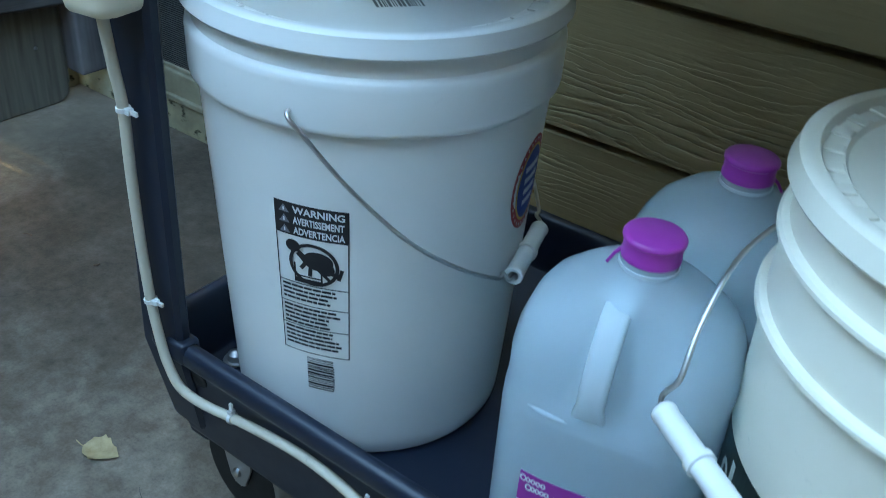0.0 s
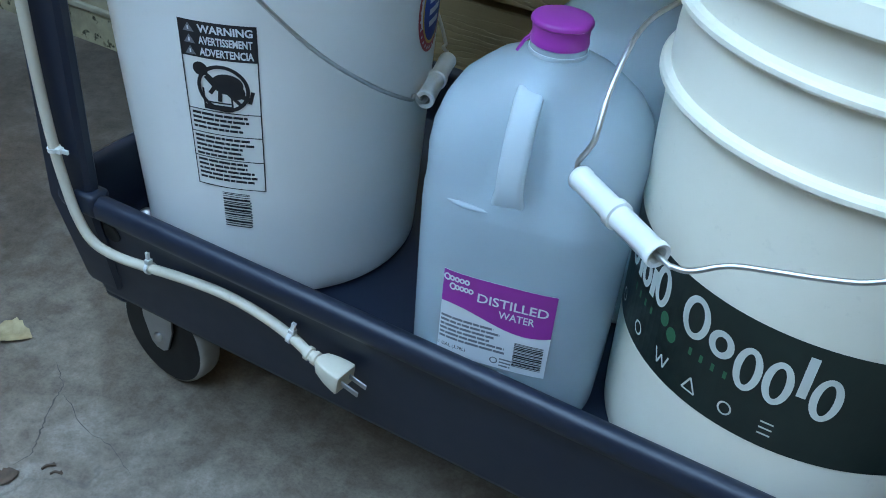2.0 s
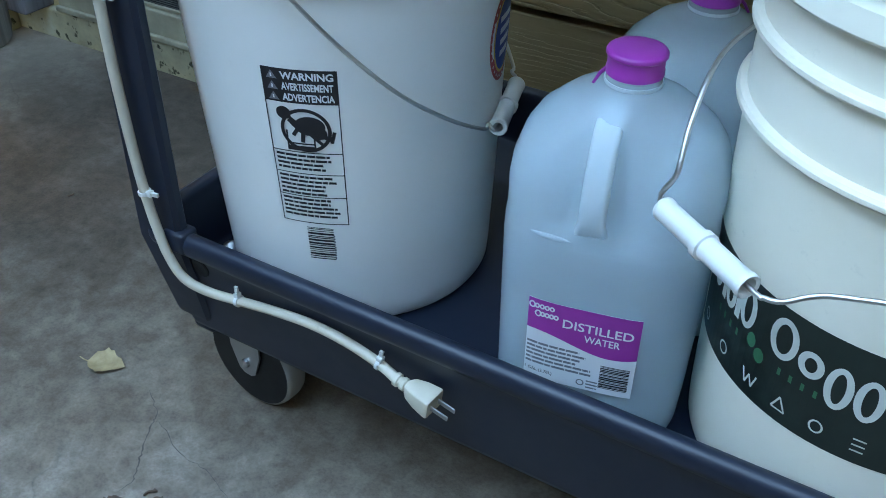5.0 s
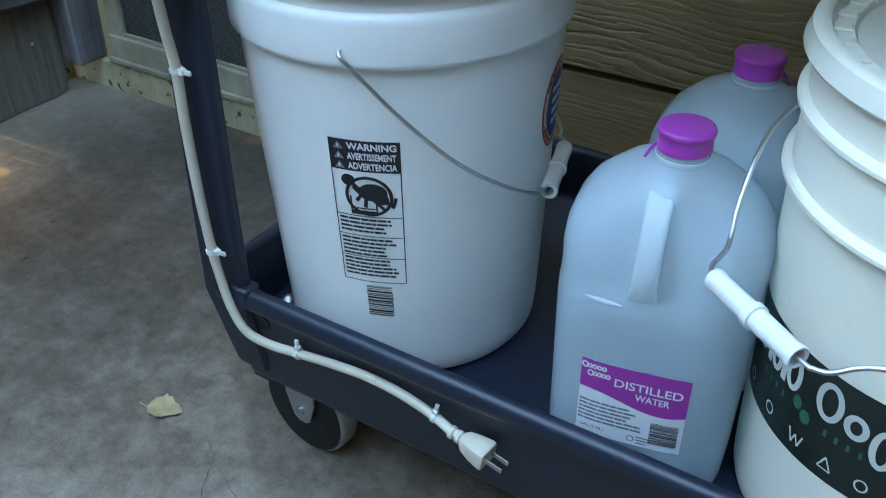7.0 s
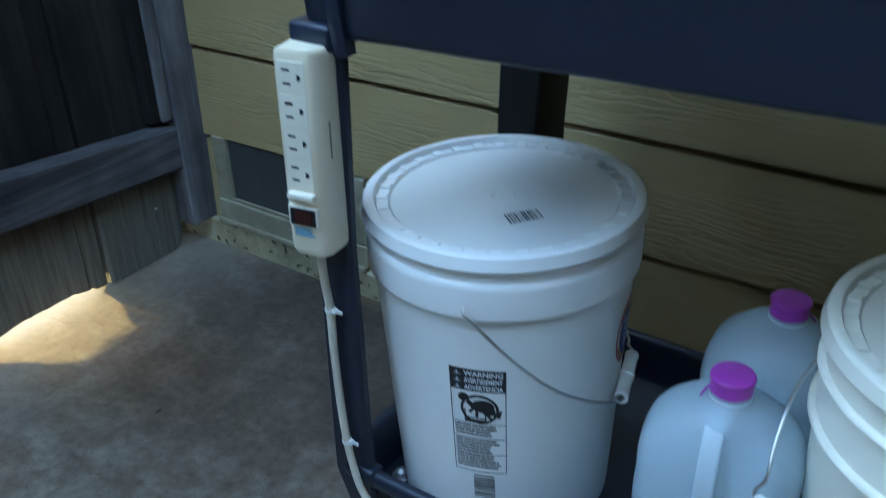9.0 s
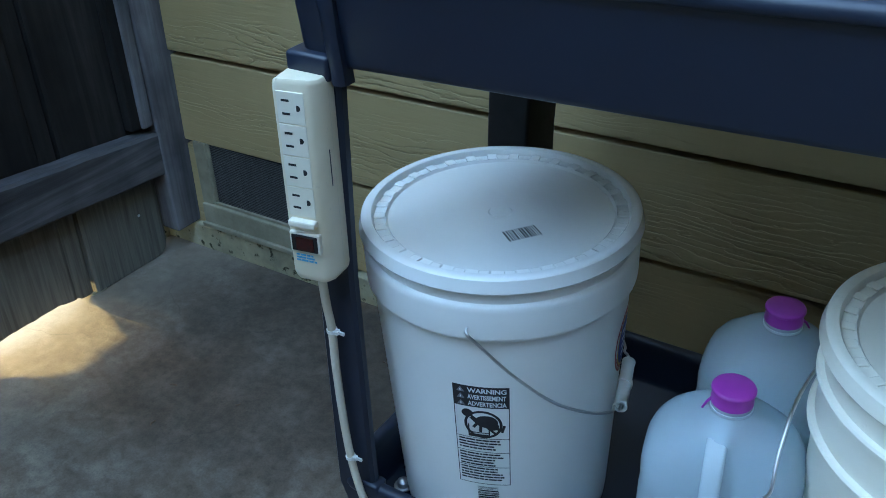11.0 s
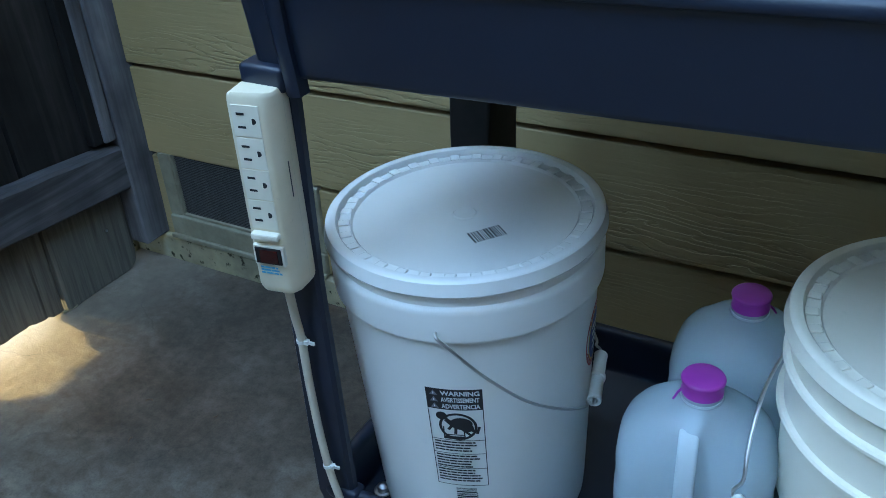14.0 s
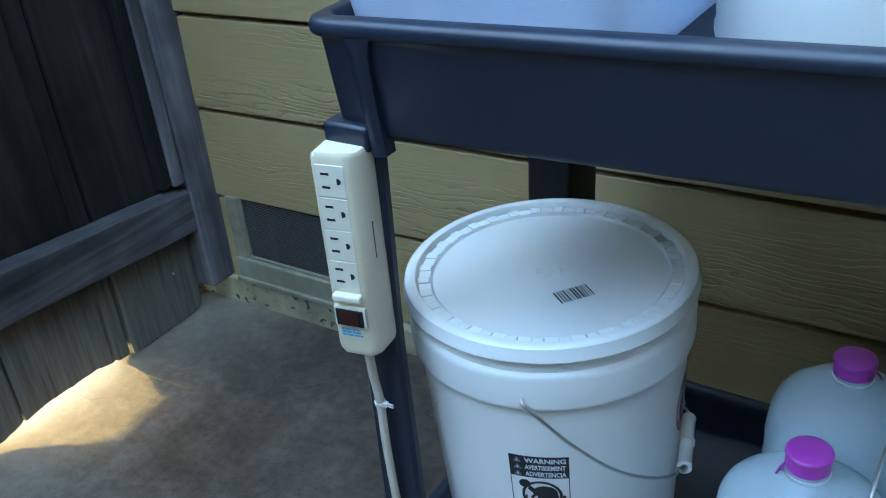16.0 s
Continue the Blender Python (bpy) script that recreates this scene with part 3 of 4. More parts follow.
def post_mesh(web=0.052):
    """An angle post: a front flange and an end web, leaning in slightly towards the foot."""
    rings = []
    for z, x, w, s in ((0.136, -0.019, 0.043, 0.016), (0.142, -0.021, 0.047, 0.014), (0.236, -0.035, 0.058, 0.0), (0.30, -0.034, 0.056, 0.0), (0.55, -0.029, 0.051, 0.0), (0.772, -0.019, 0.050, 0.0)):
        rings.append([(x + 0.006, 0.008 + s, z), (x + w - 0.004, 0.008 + s, z), (x + w, 0.012 + s, z), (x + w, 0.019 + s, z), (x + w - 0.003, 0.022 + s, z), (x + 0.016, 0.022 + s, z),
                      (x + 0.013, 0.026 + s, z), (x + 0.013, web - 0.004, z), (x + 0.010, web, z), (x + 0.003, web, z), (x, web - 0.004, z), (x, 0.014 + s, z)])
    return loft(bmesh.new(), rings, True, True, True)


def rear_post_mesh():
    """A solid rear post, flat towards the front."""
    rings = []
    for z, x, w, s in ((0.136, -0.019, 0.036, 0.016), (0.142, -0.021, 0.039, 0.014), (0.236, -0.035, 0.045, 0.0), (0.30, -0.034, 0.044, 0.0), (0.55, -0.029, 0.046, 0.0), (0.772, -0.019, 0.050, 0.0)):
        w += 0.014
        rings.append([(px, py, z) for px, py in round_rect(x, x + w, 0.008 + s, 0.092, 0.005, 3)])
    return loft(bmesh.new(), rings, True, True, True)


def at_corner(bm, mirror_x, mirror_y):
    for v in bm.verts:
        if mirror_x:
            v.co.x = 0.864 - v.co.x
            if v.co.z > 0.6:
                v.co.z += RISE * v.co.x
        if mirror_y:
            v.co.y = 0.464 - v.co.y
    return bm


for mx in (False, True):
    for my in (False, True):
        # rear posts take black for the shade they stand in, not the cart's blue
        part("post", at_corner(rear_post_mesh() if my else post_mesh(), mx, my), BLACK_PLASTIC if my else CART_BLUE, cart, "rear post coloured black for its shade" if my else "", smooth=35)
        # the collar cup on top of the post
        bm = boxed(-0.020, 0.030, -0.005, 0.050, 0.768, 0.793, bevel=0.005, seg=3)
        part("collar", at_corner(bm, mx, my), CART_BLUE, cart, smooth=40)
        # the socket under the lower tray's corner
        bm = boxed(-0.008, 0.022, 0.0300, 0.085, 0.112, 0.180, bevel=0.006, seg=3)
        part("corner_socket", at_corner(bm, mx, my), CART_BLUE, cart, smooth=40)
        # the moulded rib that closes the upper tray's corner
        rings = [[(x0 + dx, y0 + dy, z) for dx, dy in ((0, 0), (0, 0.014), (w, 0.014), (w, 0), (w - 0.004, -0.003), (0.004, -0.003))]
                 for x0, y0, w, z in ((0.028, 0.0015, 0.016, 0.766), (0.026, -0.0025, 0.016, 0.82), (0.023, -0.0045, 0.019, 0.858), (0.019, -0.0060, 0.028, 0.8725))]
        part("corner_rib", at_corner(loft(bmesh.new(), rings, True, True, True), mx, my), CART_BLUE, cart, smooth=40)
        # the raised step where the rim ends at the post
        bm = boxed(0.004, 0.030, 0.0035, 0.026, 0.232, 0.2560, bevel=0.005, seg=3)
        part("rim_end", at_corner(bm, mx, my), CART_BLUE, cart, smooth=40)
        # the round moulded dimple under the rim, its shade put in as black
        dimple = lathe([(0.0001, -0.0004), (0.0060, -0.0002), (0.0085, 0.0006), (0.0105, 0.0003), (0.0112, -0.0012)], 22)
        for v in dimple.verts:
            v.co = Vector((0.032 + v.co.x, 0.0172 - v.co.z - v.co.y * 0.12, 0.213 + v.co.y))
        part("shaded_dimple", at_corner(dimple, mx, my), BLACK_PLASTIC, cart, smooth=50)
        bolt = lathe([(0.0001, 0.010), (0.0045, 0.0096), (0.0075, 0.007), (0.0082, 0.0)], 14, False, True)
        for v in bolt.verts:
            v.co += Vector((0.011, 0.081, FLOOR_Z + 0.0035))
        part("bolt", at_corner(bolt, mx, my), STEEL, cart, "shiny bolt head", smooth=40)
        washer = lathe([(0.0001, 0.0015), (0.012, 0.0015), (0.0125, 0.0)], 18, False, True)
        for v in washer.verts:
            v.co += Vector((0.011, 0.081, FLOOR_Z + 0.002))
        part("washer", at_corner(washer, mx, my), STEEL, cart, smooth=40)


def caster(x, y, turn, mirror=1):
    m = pose(x, y, 0.061, 90, 0, turn)
    R = 0.060

    def put(bm):
        for v in bm.verts:
            v.co = m @ v.co
        return bm
    c = part("caster", put(lathe([(0.012, -0.0120), (0.050, -0.0135), (0.0560, -0.0130), (0.0565, -0.010), (0.0565, 0.010), (0.0560, 0.0130), (0.050, 0.0135), (0.012, 0.0120)], 48)), BLACK_PLASTIC, cart, "black wheel disc", smooth=40)
    part("tyre", put(lathe([(0.0561, -0.0128), (0.0585, -0.0115), (0.0597, -0.008), (R, -0.003), (R, 0.003), (0.0597, 0.008), (0.0585, 0.0115), (0.0561, 0.0128), (0.0561, -0.0128)], 48)),
         RUBBER_GREY, c, "grey rubber tread", smooth=60)
    for s in (-1, 1):
        pl = [(-0.0230, 0.052), (-0.0215, 0.016), (-0.012, -0.012), (-0.005, -0.017), (0.005, -0.017), (0.012, -0.012), (0.0215, 0.016), (0.0230, 0.052)]
        bm = bmesh.new()
        loft(bm, [[(px, py, s * 0.0150) for px, py in pl], [(px, py, s * 0.0175) for px, py in pl]], True, True, True)
        part("fork_plate", put(bm), STEEL, c, "zinc-plated fork plate")
        b = lathe([(0.0001, 0.0055), (0.003, 0.005), (0.0052, 0.003), (0.0055, 0.0)], 12)
        for v in b.verts:
            v.co = Vector((v.co.x, v.co.y, s * (v.co.z + 0.0175)))
        part("axle_bolt", put(b), STEEL, c, smooth=40)
    part("mount_plate", boxed(x - 0.038, x + 0.038, y - 0.028, y + 0.028, 0.1135, 0.1215, bevel=0.002), STEEL, c)
    return c


for cx, cy, turn in ((0.036, 0.072, -6), (0.82, 0.076, -12), (0.040, 0.385, 20), (0.82, 0.385, 8)):
    caster(cx, cy, turn)


# ---- buckets ----
def bucket_radius(z, foot=0.1285):
    return foot + (0.146 - foot) * min(max(z / 0.33, 0.0), 1.1)


def bail(b, ang, z_ear, phi, reach=0.222, half=0.1535, bow=0.0, slim=1.0, sag=0.0, led=(), kinked=False):
    """A wire handle pivoted at two ears, swung down by phi degrees, with its loose plastic grip."""
    u = Vector((math.cos(radians(ang)), math.sin(radians(ang)), 0))
    n = Vector((-u.y, u.x, 0))

    def at(a, r):
        return u * a + n * (r * math.cos(radians(phi))) + Vector((0, 0, z_ear - r * math.sin(radians(phi)) + (bow if a > 0 else -sag) * math.sin(math.pi * min(1, r / reach))))
    line = [(half - 0.006, 0.0), (half + 0.005, 0.002), (half + 0.004, 0.020), (half * 0.985, 0.070), (half * 0.86 * slim, 0.128), (half * 0.64 * slim, 0.176), (0.064, reach - 0.012), (0.052, reach - 0.010), (0.043, reach)]
    first = [at(*line[0]), at(*line[1])] + [Vector(p) - b.location for p in led] + [at(*line[-1])] if led else [at(a, r) for a, r in line]
    tail = line[:4] + [(0.1370, 0.120), (0.1247, 0.1470), (0.1117, 0.1610), (0.0902, 0.1785), (0.0760, 0.1900), (0.0690, 0.1985), (0.0625, 0.2110), (0.0540, 0.2165), line[-1]] if kinked else line
    pts = first + [at(-a, r) for a, r in reversed(tail)]
    w = part("bail", tube(pts, 0.0017, 10, steps=6), WIRE, b, "galvanised wire bail", smooth=60)
    g0, g1 = at(0.043, reach), at(-0.043, reach)
    axis = (g1 - g0).normalized()
    side = Vector((0, 0, 1)).cross(axis).normalized()
    rot = Matrix((side, axis.cross(side), axis)).transposed().to_4x4()
    L = 0.086
    prof = [(0.0045, 0.001), (0.0076, 0.0), (0.0083, 0.001), (0.0083, 0.0045), (0.0078, 0.0052), (0.0078, L / 2 - 0.0034), (0.0094, L / 2 - 0.0028), (0.0094, L / 2 + 0.0028),
            (0.0078, L / 2 + 0.0034), (0.0078, L - 0.0052), (0.0083, L - 0.0045), (0.0083, L - 0.001), (0.0076, L), (0.0055, L - 0.001), (0.0050, L - 0.014), (0.0001, L - 0.014)]
    bm = lathe(prof, 20)
    m = Matrix.Translation(g0) @ rot
    for v in bm.verts:
        v.co = m @ v.co
    part("grip", bm, GRIP, w, "white plastic tube grip", smooth=40)
    for s in (1, -1):
        e = lathe([(0.0001, 0.0030), (0.0040, 0.0028), (0.0046, 0.0)], 14)
        m2 = Matrix.Translation(u * s * (half - 0.0045) + Vector((0, 0, z_ear))) @ Matrix.Rotation(radians(ang if s > 0 else ang + 180), 4, "Z") @ Matrix.Rotation(radians(90), 4, "Y")
        for v in e.verts:
            v.co = m2 @ v.co
        part("ear", e, DARK, b, "dark bail hole", smooth=40)


def lid(b, z0, mat, R=0.1560, tall=0.017):
    zt = z0 + tall
    l = part("lid", lathe([(0.0001, zt - 0.0095), (0.012, zt - 0.0090), (0.0135, zt - 0.0102), (0.118, zt - 0.0105), (0.1235, zt - 0.0095), (0.126, zt - 0.0065), (0.128, zt - 0.0075),
                           (0.1385, zt - 0.0075), (0.1402, zt - 0.002), (0.1415, zt - 0.0004), (0.146, zt), (0.1505, zt - 0.0004), (0.1526, zt - 0.0020), (0.1534, zt - 0.006),
                           (R - 0.0004, z0 + 0.0045), (R, z0 + 0.002), (R - 0.001, z0 + 0.0003), (R - 0.0035, z0), (0.1478, z0 + 0.002), (0.146, z0 + 0.004)], 112), mat, b, smooth=35)
    rib = finish("rib", boxed(-0.0060, 0.0060, 0.1262, 0.1400, 0, 0.0022, bevel=0.0016, seg=2), mat)
    for k in range(32):
        o = new("rib", rib)
        o.parent = l
        o.matrix_local = Matrix.Translation((0, 0, zt - 0.0078)) @ Matrix.Rotation(2 * math.pi * k / 32, 4, "Z")
    return l


def on_bucket(mid, foot=0.1285):
    """Prints wrap round the side: u along the arc from the angle mid, v the height."""
    def place(u, v, lift):
        r = bucket_radius(v, foot) + lift
        a = radians(mid) + u / 0.139
        return (r * math.cos(a), r * math.sin(a), v)
    return place


def warning_label(b, mid, v0):
    p = on_bucket(mid)
    w, h = 0.0600, 0.1465
    u0 = -w / 2
    back = printed("warning_label", rect2(u0, v0 + h - 0.0295, u0 + w, v0 + h, 10), p, INK, b, 0.0004, "black and white printed warning label")
    for u in (u0, u0 + w - 0.0009):
        printed("border", rect2(u, v0, u + 0.0009, v0 + h - 0.0295), p, INK, back, 0.0005)
    for v in (v0, v0 + 0.0275, v0 + 0.0505, v0 + 0.0715):
        printed("rule", rect2(u0, v, u0 + w, v + 0.0008, 10), p, INK, back, 0.0005)
    for k, (text, wide) in enumerate((("WARNING", 0.0410), ("AVERTISSEMENT", 0.0405), ("ADVERTENCIA", 0.0410))):
        v = v0 + h - 0.0088 - 0.0093 * k
        printed("lettering", words2(text, u0 + 0.0160, v, wide, 0.0066, 0.032), p, PAPER, back, 0.0009, "white capital lettering")
        tri = [(u0 + 0.0042, v - 0.0003), (u0 + 0.0132, v - 0.0003), (u0 + 0.0087, v + 0.0068)]
        printed("warning_triangle", [tri], p, GREY_INK, back, 0.0009)
        printed("triangle_mark", rect2(u0 + 0.0081, v + 0.0012, u0 + 0.0093, v + 0.0042), p, PAPER, back, 0.0012)
    c = (0.001, v0 + 0.0940)
    art = [disc2(c[0] - 0.0165, c[1] + 0.0135, 0.0062, 0.0058, 20), disc2(c[0] + 0.004, c[1] + 0.0030, 0.0125, 0.0088, 24),
           rect2(c[0] - 0.0165, c[1] - 0.0200, c[0] - 0.0150, c[1] - 0.002), rect2(c[0] + 0.0060, c[1] - 0.0200, c[0] + 0.0075, c[1] - 0.003),
           rect2(c[0] - 0.0165, c[1] - 0.0205, c[0] + 0.0075, c[1] - 0.0160, 3), rect2(c[0] - 0.0150, c[1] - 0.0145, c[0] + 0.0060, c[1] - 0.0132, 3)]
    art += [disc2(c[0] + 0.0105, c[1] - 0.0030, 0.0070, 0.0062, 20), stroke2([(c[0] - 0.0130, c[1] + 0.0080), (c[0] - 0.0060, c[1] + 0.0000), (c[0] - 0.0105, c[1] - 0.0065)], 0.0034),
            stroke2([(c[0] - 0.0020, c[1] - 0.0030), (c[0] - 0.0030, c[1] - 0.0125)], 0.0034), stroke2([(c[0] + 0.0120, c[1] - 0.0050), (c[0] + 0.0205, c[1] - 0.0085)], 0.0040),
            stroke2([(c[0] + 0.0205, c[1] - 0.0120), (c[0] + 0.0235, c[1] - 0.0015)], 0.0030)]
    printed_each("pictogram_shape", art, p, INK, back, 0.0005)
    printed("prohibition_ring", ring2(c[0] + 0.0005, c[1] - 0.001, 0.0208, 0.0200, 0.0030) + stroke2([(c[0] - 0.0145, c[1] + 0.0125), (c[0] + 0.0145, c[1] - 0.0145)], 0.0030), p, INK, back, 0.0009)
    for k, (vt, rows) in enumerate(((v0 + 0.0695, 4), (v0 + 0.0485, 5), (v0 + 0.0258, 5))):
        printed("small_print", text_bars2(u0 + 0.003, vt, w - 0.006, rows, 0.0042, 0.0022, 11 + k), p, INK, back, 0.0005, "rows of small black print")
    printed_each("barcode_bar", bars2(-0.0085, v0 - 0.0390, 0.0240, 0.0345, 3, True), p, INK, b)
    printed("barcode_digits", text_bars2(0.0150, v0 - 0.012, 0.0016, 9, 0.0030, 0.0018, 5), p, GREY_INK, b, 0.0004)


def emblem(b, mid, v):
    p = on_bucket(mid)
    e = printed("emblem", disc2(0, v, 0.031, 0.043, 40), p, RED_PRINT, b, 0.0004, "round red, yellow and blue printed emblem")
    printed("emblem_ring", ring2(0, v, 0.0245, 0.0355, 0.0025, 40), p, YELLOW_PRINT, e, 0.0007)
    printed("emblem_field", disc2(0, v, 0.0220, 0.0330, 36), p, BLUE_PRINT, e, 0.0007)
    marks = []
    for k in range(4):
        marks += rect2(-0.0140 + 0.001 * k, v + 0.013 - 0.0105 * k, 0.0140 - 0.001 * k, v + 0.0185 - 0.0105 * k, 4)
    printed("emblem_bars", marks, p, PAPER, e, 0.0010)
    rim = []
    for k in range(30):
        a = radians(12 * k)
        rim += disc2(0.0278 * math.cos(a), v + 0.0392 * math.sin(a), 0.0012, 0.0016, 6)
    printed("emblem_dots", rim, p, PAPER, e, 0.0007)


def white_bucket():
    b = thing("plastic_bucket", "white five-gallon plastic bucket with snap lid and warning label", "bucket", (0.108, 0.168, FLOOR_Z), group="five-gallon buckets")
    b.matrix_world = pose(0.1135, 0.168, FLOOR_Z + 0.0010, 0, -0.85, 0)      # it leans slightly
    part("body", lathe([(0.0001, 0.004), (0.120, 0.004), (0.122, 0.0), (0.1260, 0.0005), (0.1281, 0.004)] + [(bucket_radius(z), z) for z in (0.02, 0.10, 0.20, 0.30, 0.322)]
                       + [(0.1460, 0.3245), (0.1505, 0.3250), (0.1518, 0.3265), (0.1522, 0.330), (0.1526, 0.360), (0.1520, 0.3645), (0.1505, 0.3670), (0.1476, 0.3685), (0.1470, 0.372), (0.1468, 0.386), (0.1455, 0.392)], 112), BUCKET_WHITE, b, smooth=35)
    l = lid(b, 0.3835, LID_WHITE)
    bail(b, -73.5, 0.3405, 48.5, 0.220)
    warning_label(b, -70.0, 0.1135)
    emblem(b, 13.0, 0.249)
    u = Vector((0.62, 0.785, 0)).normalized()
    w = Vector((u.y, -u.x, 0))

    def flat(a, c, lift):
        return Vector((0.043, -0.030, 0.3835 + 0.0067 + lift)) + u * a + w * c
    printed_each("barcode_bar", bars2(-0.0185, -0.011, 0.037, 0.022, 9), flat, INK, l, 0.0003)
    return b


def cream_bucket():
    b = thing("plastic_bucket", "off-white five-gallon plastic bucket with dark green printed band", "bucket", (0.609, 0.164, FLOOR_Z), group="five-gallon buckets")
    foot = 0.1365
    prof = [(0.0001, 0.004), (foot - 0.0095, 0.004), (foot - 0.0075, 0.0), (foot - 0.003, 0.0005), (foot - 0.0005, 0.004)] + [(bucket_radius(z, foot), z) for z in (0.02, 0.10, 0.20, 0.27, 0.281)]
    for z in (0.293, 0.345):
        prof += [(0.1450, z - 0.003), (0.1505, z - 0.0020), (0.1525, z), (0.1525, z + 0.0030), (0.1508, z + 0.0052), (0.1462, z + 0.0065), (0.1466, z + 0.028)]
    prof += [(0.1466, 0.378), (0.1474, 0.386), (0.1455, 0.392)]
    part("body", lathe(prof, 112), BUCKET_CREAM, b, smooth=35)
    lid(b, 0.3800, LID_CREAM)
    bail(b, 144.0, 0.326, 21, 0.218, sag=-0.002, kinked=True, led=((0.470, 0.215, 0.505), (0.459, 0.160, 0.503), (0.4555, 0.110, 0.506), (0.4555, 0.075, 0.501), (0.4565, 0.045, 0.479), (0.4590, 0.027, 0.456)))
    p = on_bucket(-113.0, foot)
    lo, hi = 0.101, 0.1945
    band = printed("printed_band", rect2(-0.118, lo, 0.250, hi, 60), p, BAND_GREEN, b, 0.0004, "dark green printed band with pale marks")
    # pale oval rings and bars in place of the big wordmark: (middle, width, foot, top)
    shapes = []
    for u, w, v0, v1 in ((-0.0900, 0.0160, 0.153, 0.1750), (-0.0755, 0.0060, 0.153, 0.1860), (-0.0650, 0.0150, 0.153, 0.1750), (-0.0540, 0.0060, 0.153, 0.1750), (-0.0430, 0.0170, 0.153, 0.1860),
                         (-0.0090, 0.0220, 0.153, 0.1870), (0.0125, 0.0180, 0.153, 0.1745), (0.0325, 0.0180, 0.139, 0.1745), (0.0515, 0.0180, 0.139, 0.1745), (0.0660, 0.0058, 0.153, 0.1860), (0.0800, 0.0180, 0.139, 0.1745)):
        shapes.append(rect2(u - w / 2, v0, u + w / 2, v1) if w < 0.01 else ring2(u, (v0 + v1) / 2, w / 2, (v1 - v0) / 2, 0.0048, 30))
    printed_each("wordmark_shape", shapes, p, BAND_PRINT, band, 0.0010)
    # thin outlined marks below it
    v, h, k = 0.1120, 0.0115, 0.0014
    small = [ring2(-0.0985, v + h / 2, 0.0048, h / 2, k, 20), ring2(-0.0610, v + h / 2, 0.0052, h / 2, k, 20),
             stroke2([(-0.0350, v + h), (-0.0316, v), (-0.0284, v + h * 0.8), (-0.0252, v), (-0.0218, v + h)], k),
             stroke2([(-0.0058, v), (-0.0006, v + h), (0.0046, v), (-0.0058, v)], k),
             ring2(0.0267, v + h / 2, 0.0050, h / 2, k, 20),
             [q for z in (0.0, 0.5, 1.0) for q in rect2(0.0500, v + (h - k) * z, 0.0585, v + (h - k) * z + k)]]
    printed_each("caption_shape", small, p, BAND_PRINT, band, 0.0010)
    lo = 0.109
    printed("leaf_mark", disc2(-0.034, lo + 0.040, 0.0042, 0.0062, 14), p, LEAF_GREEN, band, 0.0010)
    printed("leaf_mark", disc2(-0.025, lo + 0.033, 0.0046, 0.0062, 14), p, LEAF_GREEN, band, 0.0010)
    for k in range(4):
        for q in (-0.008, -0.078):
            printed("year_bar", rect2(q + 0.009 * k, lo + 0.031, q + 0.0025 + 0.009 * k, lo + 0.037), p, LEAF_GREEN, band, 0.0010)
    return b


white_bucket()
cream_bucket()


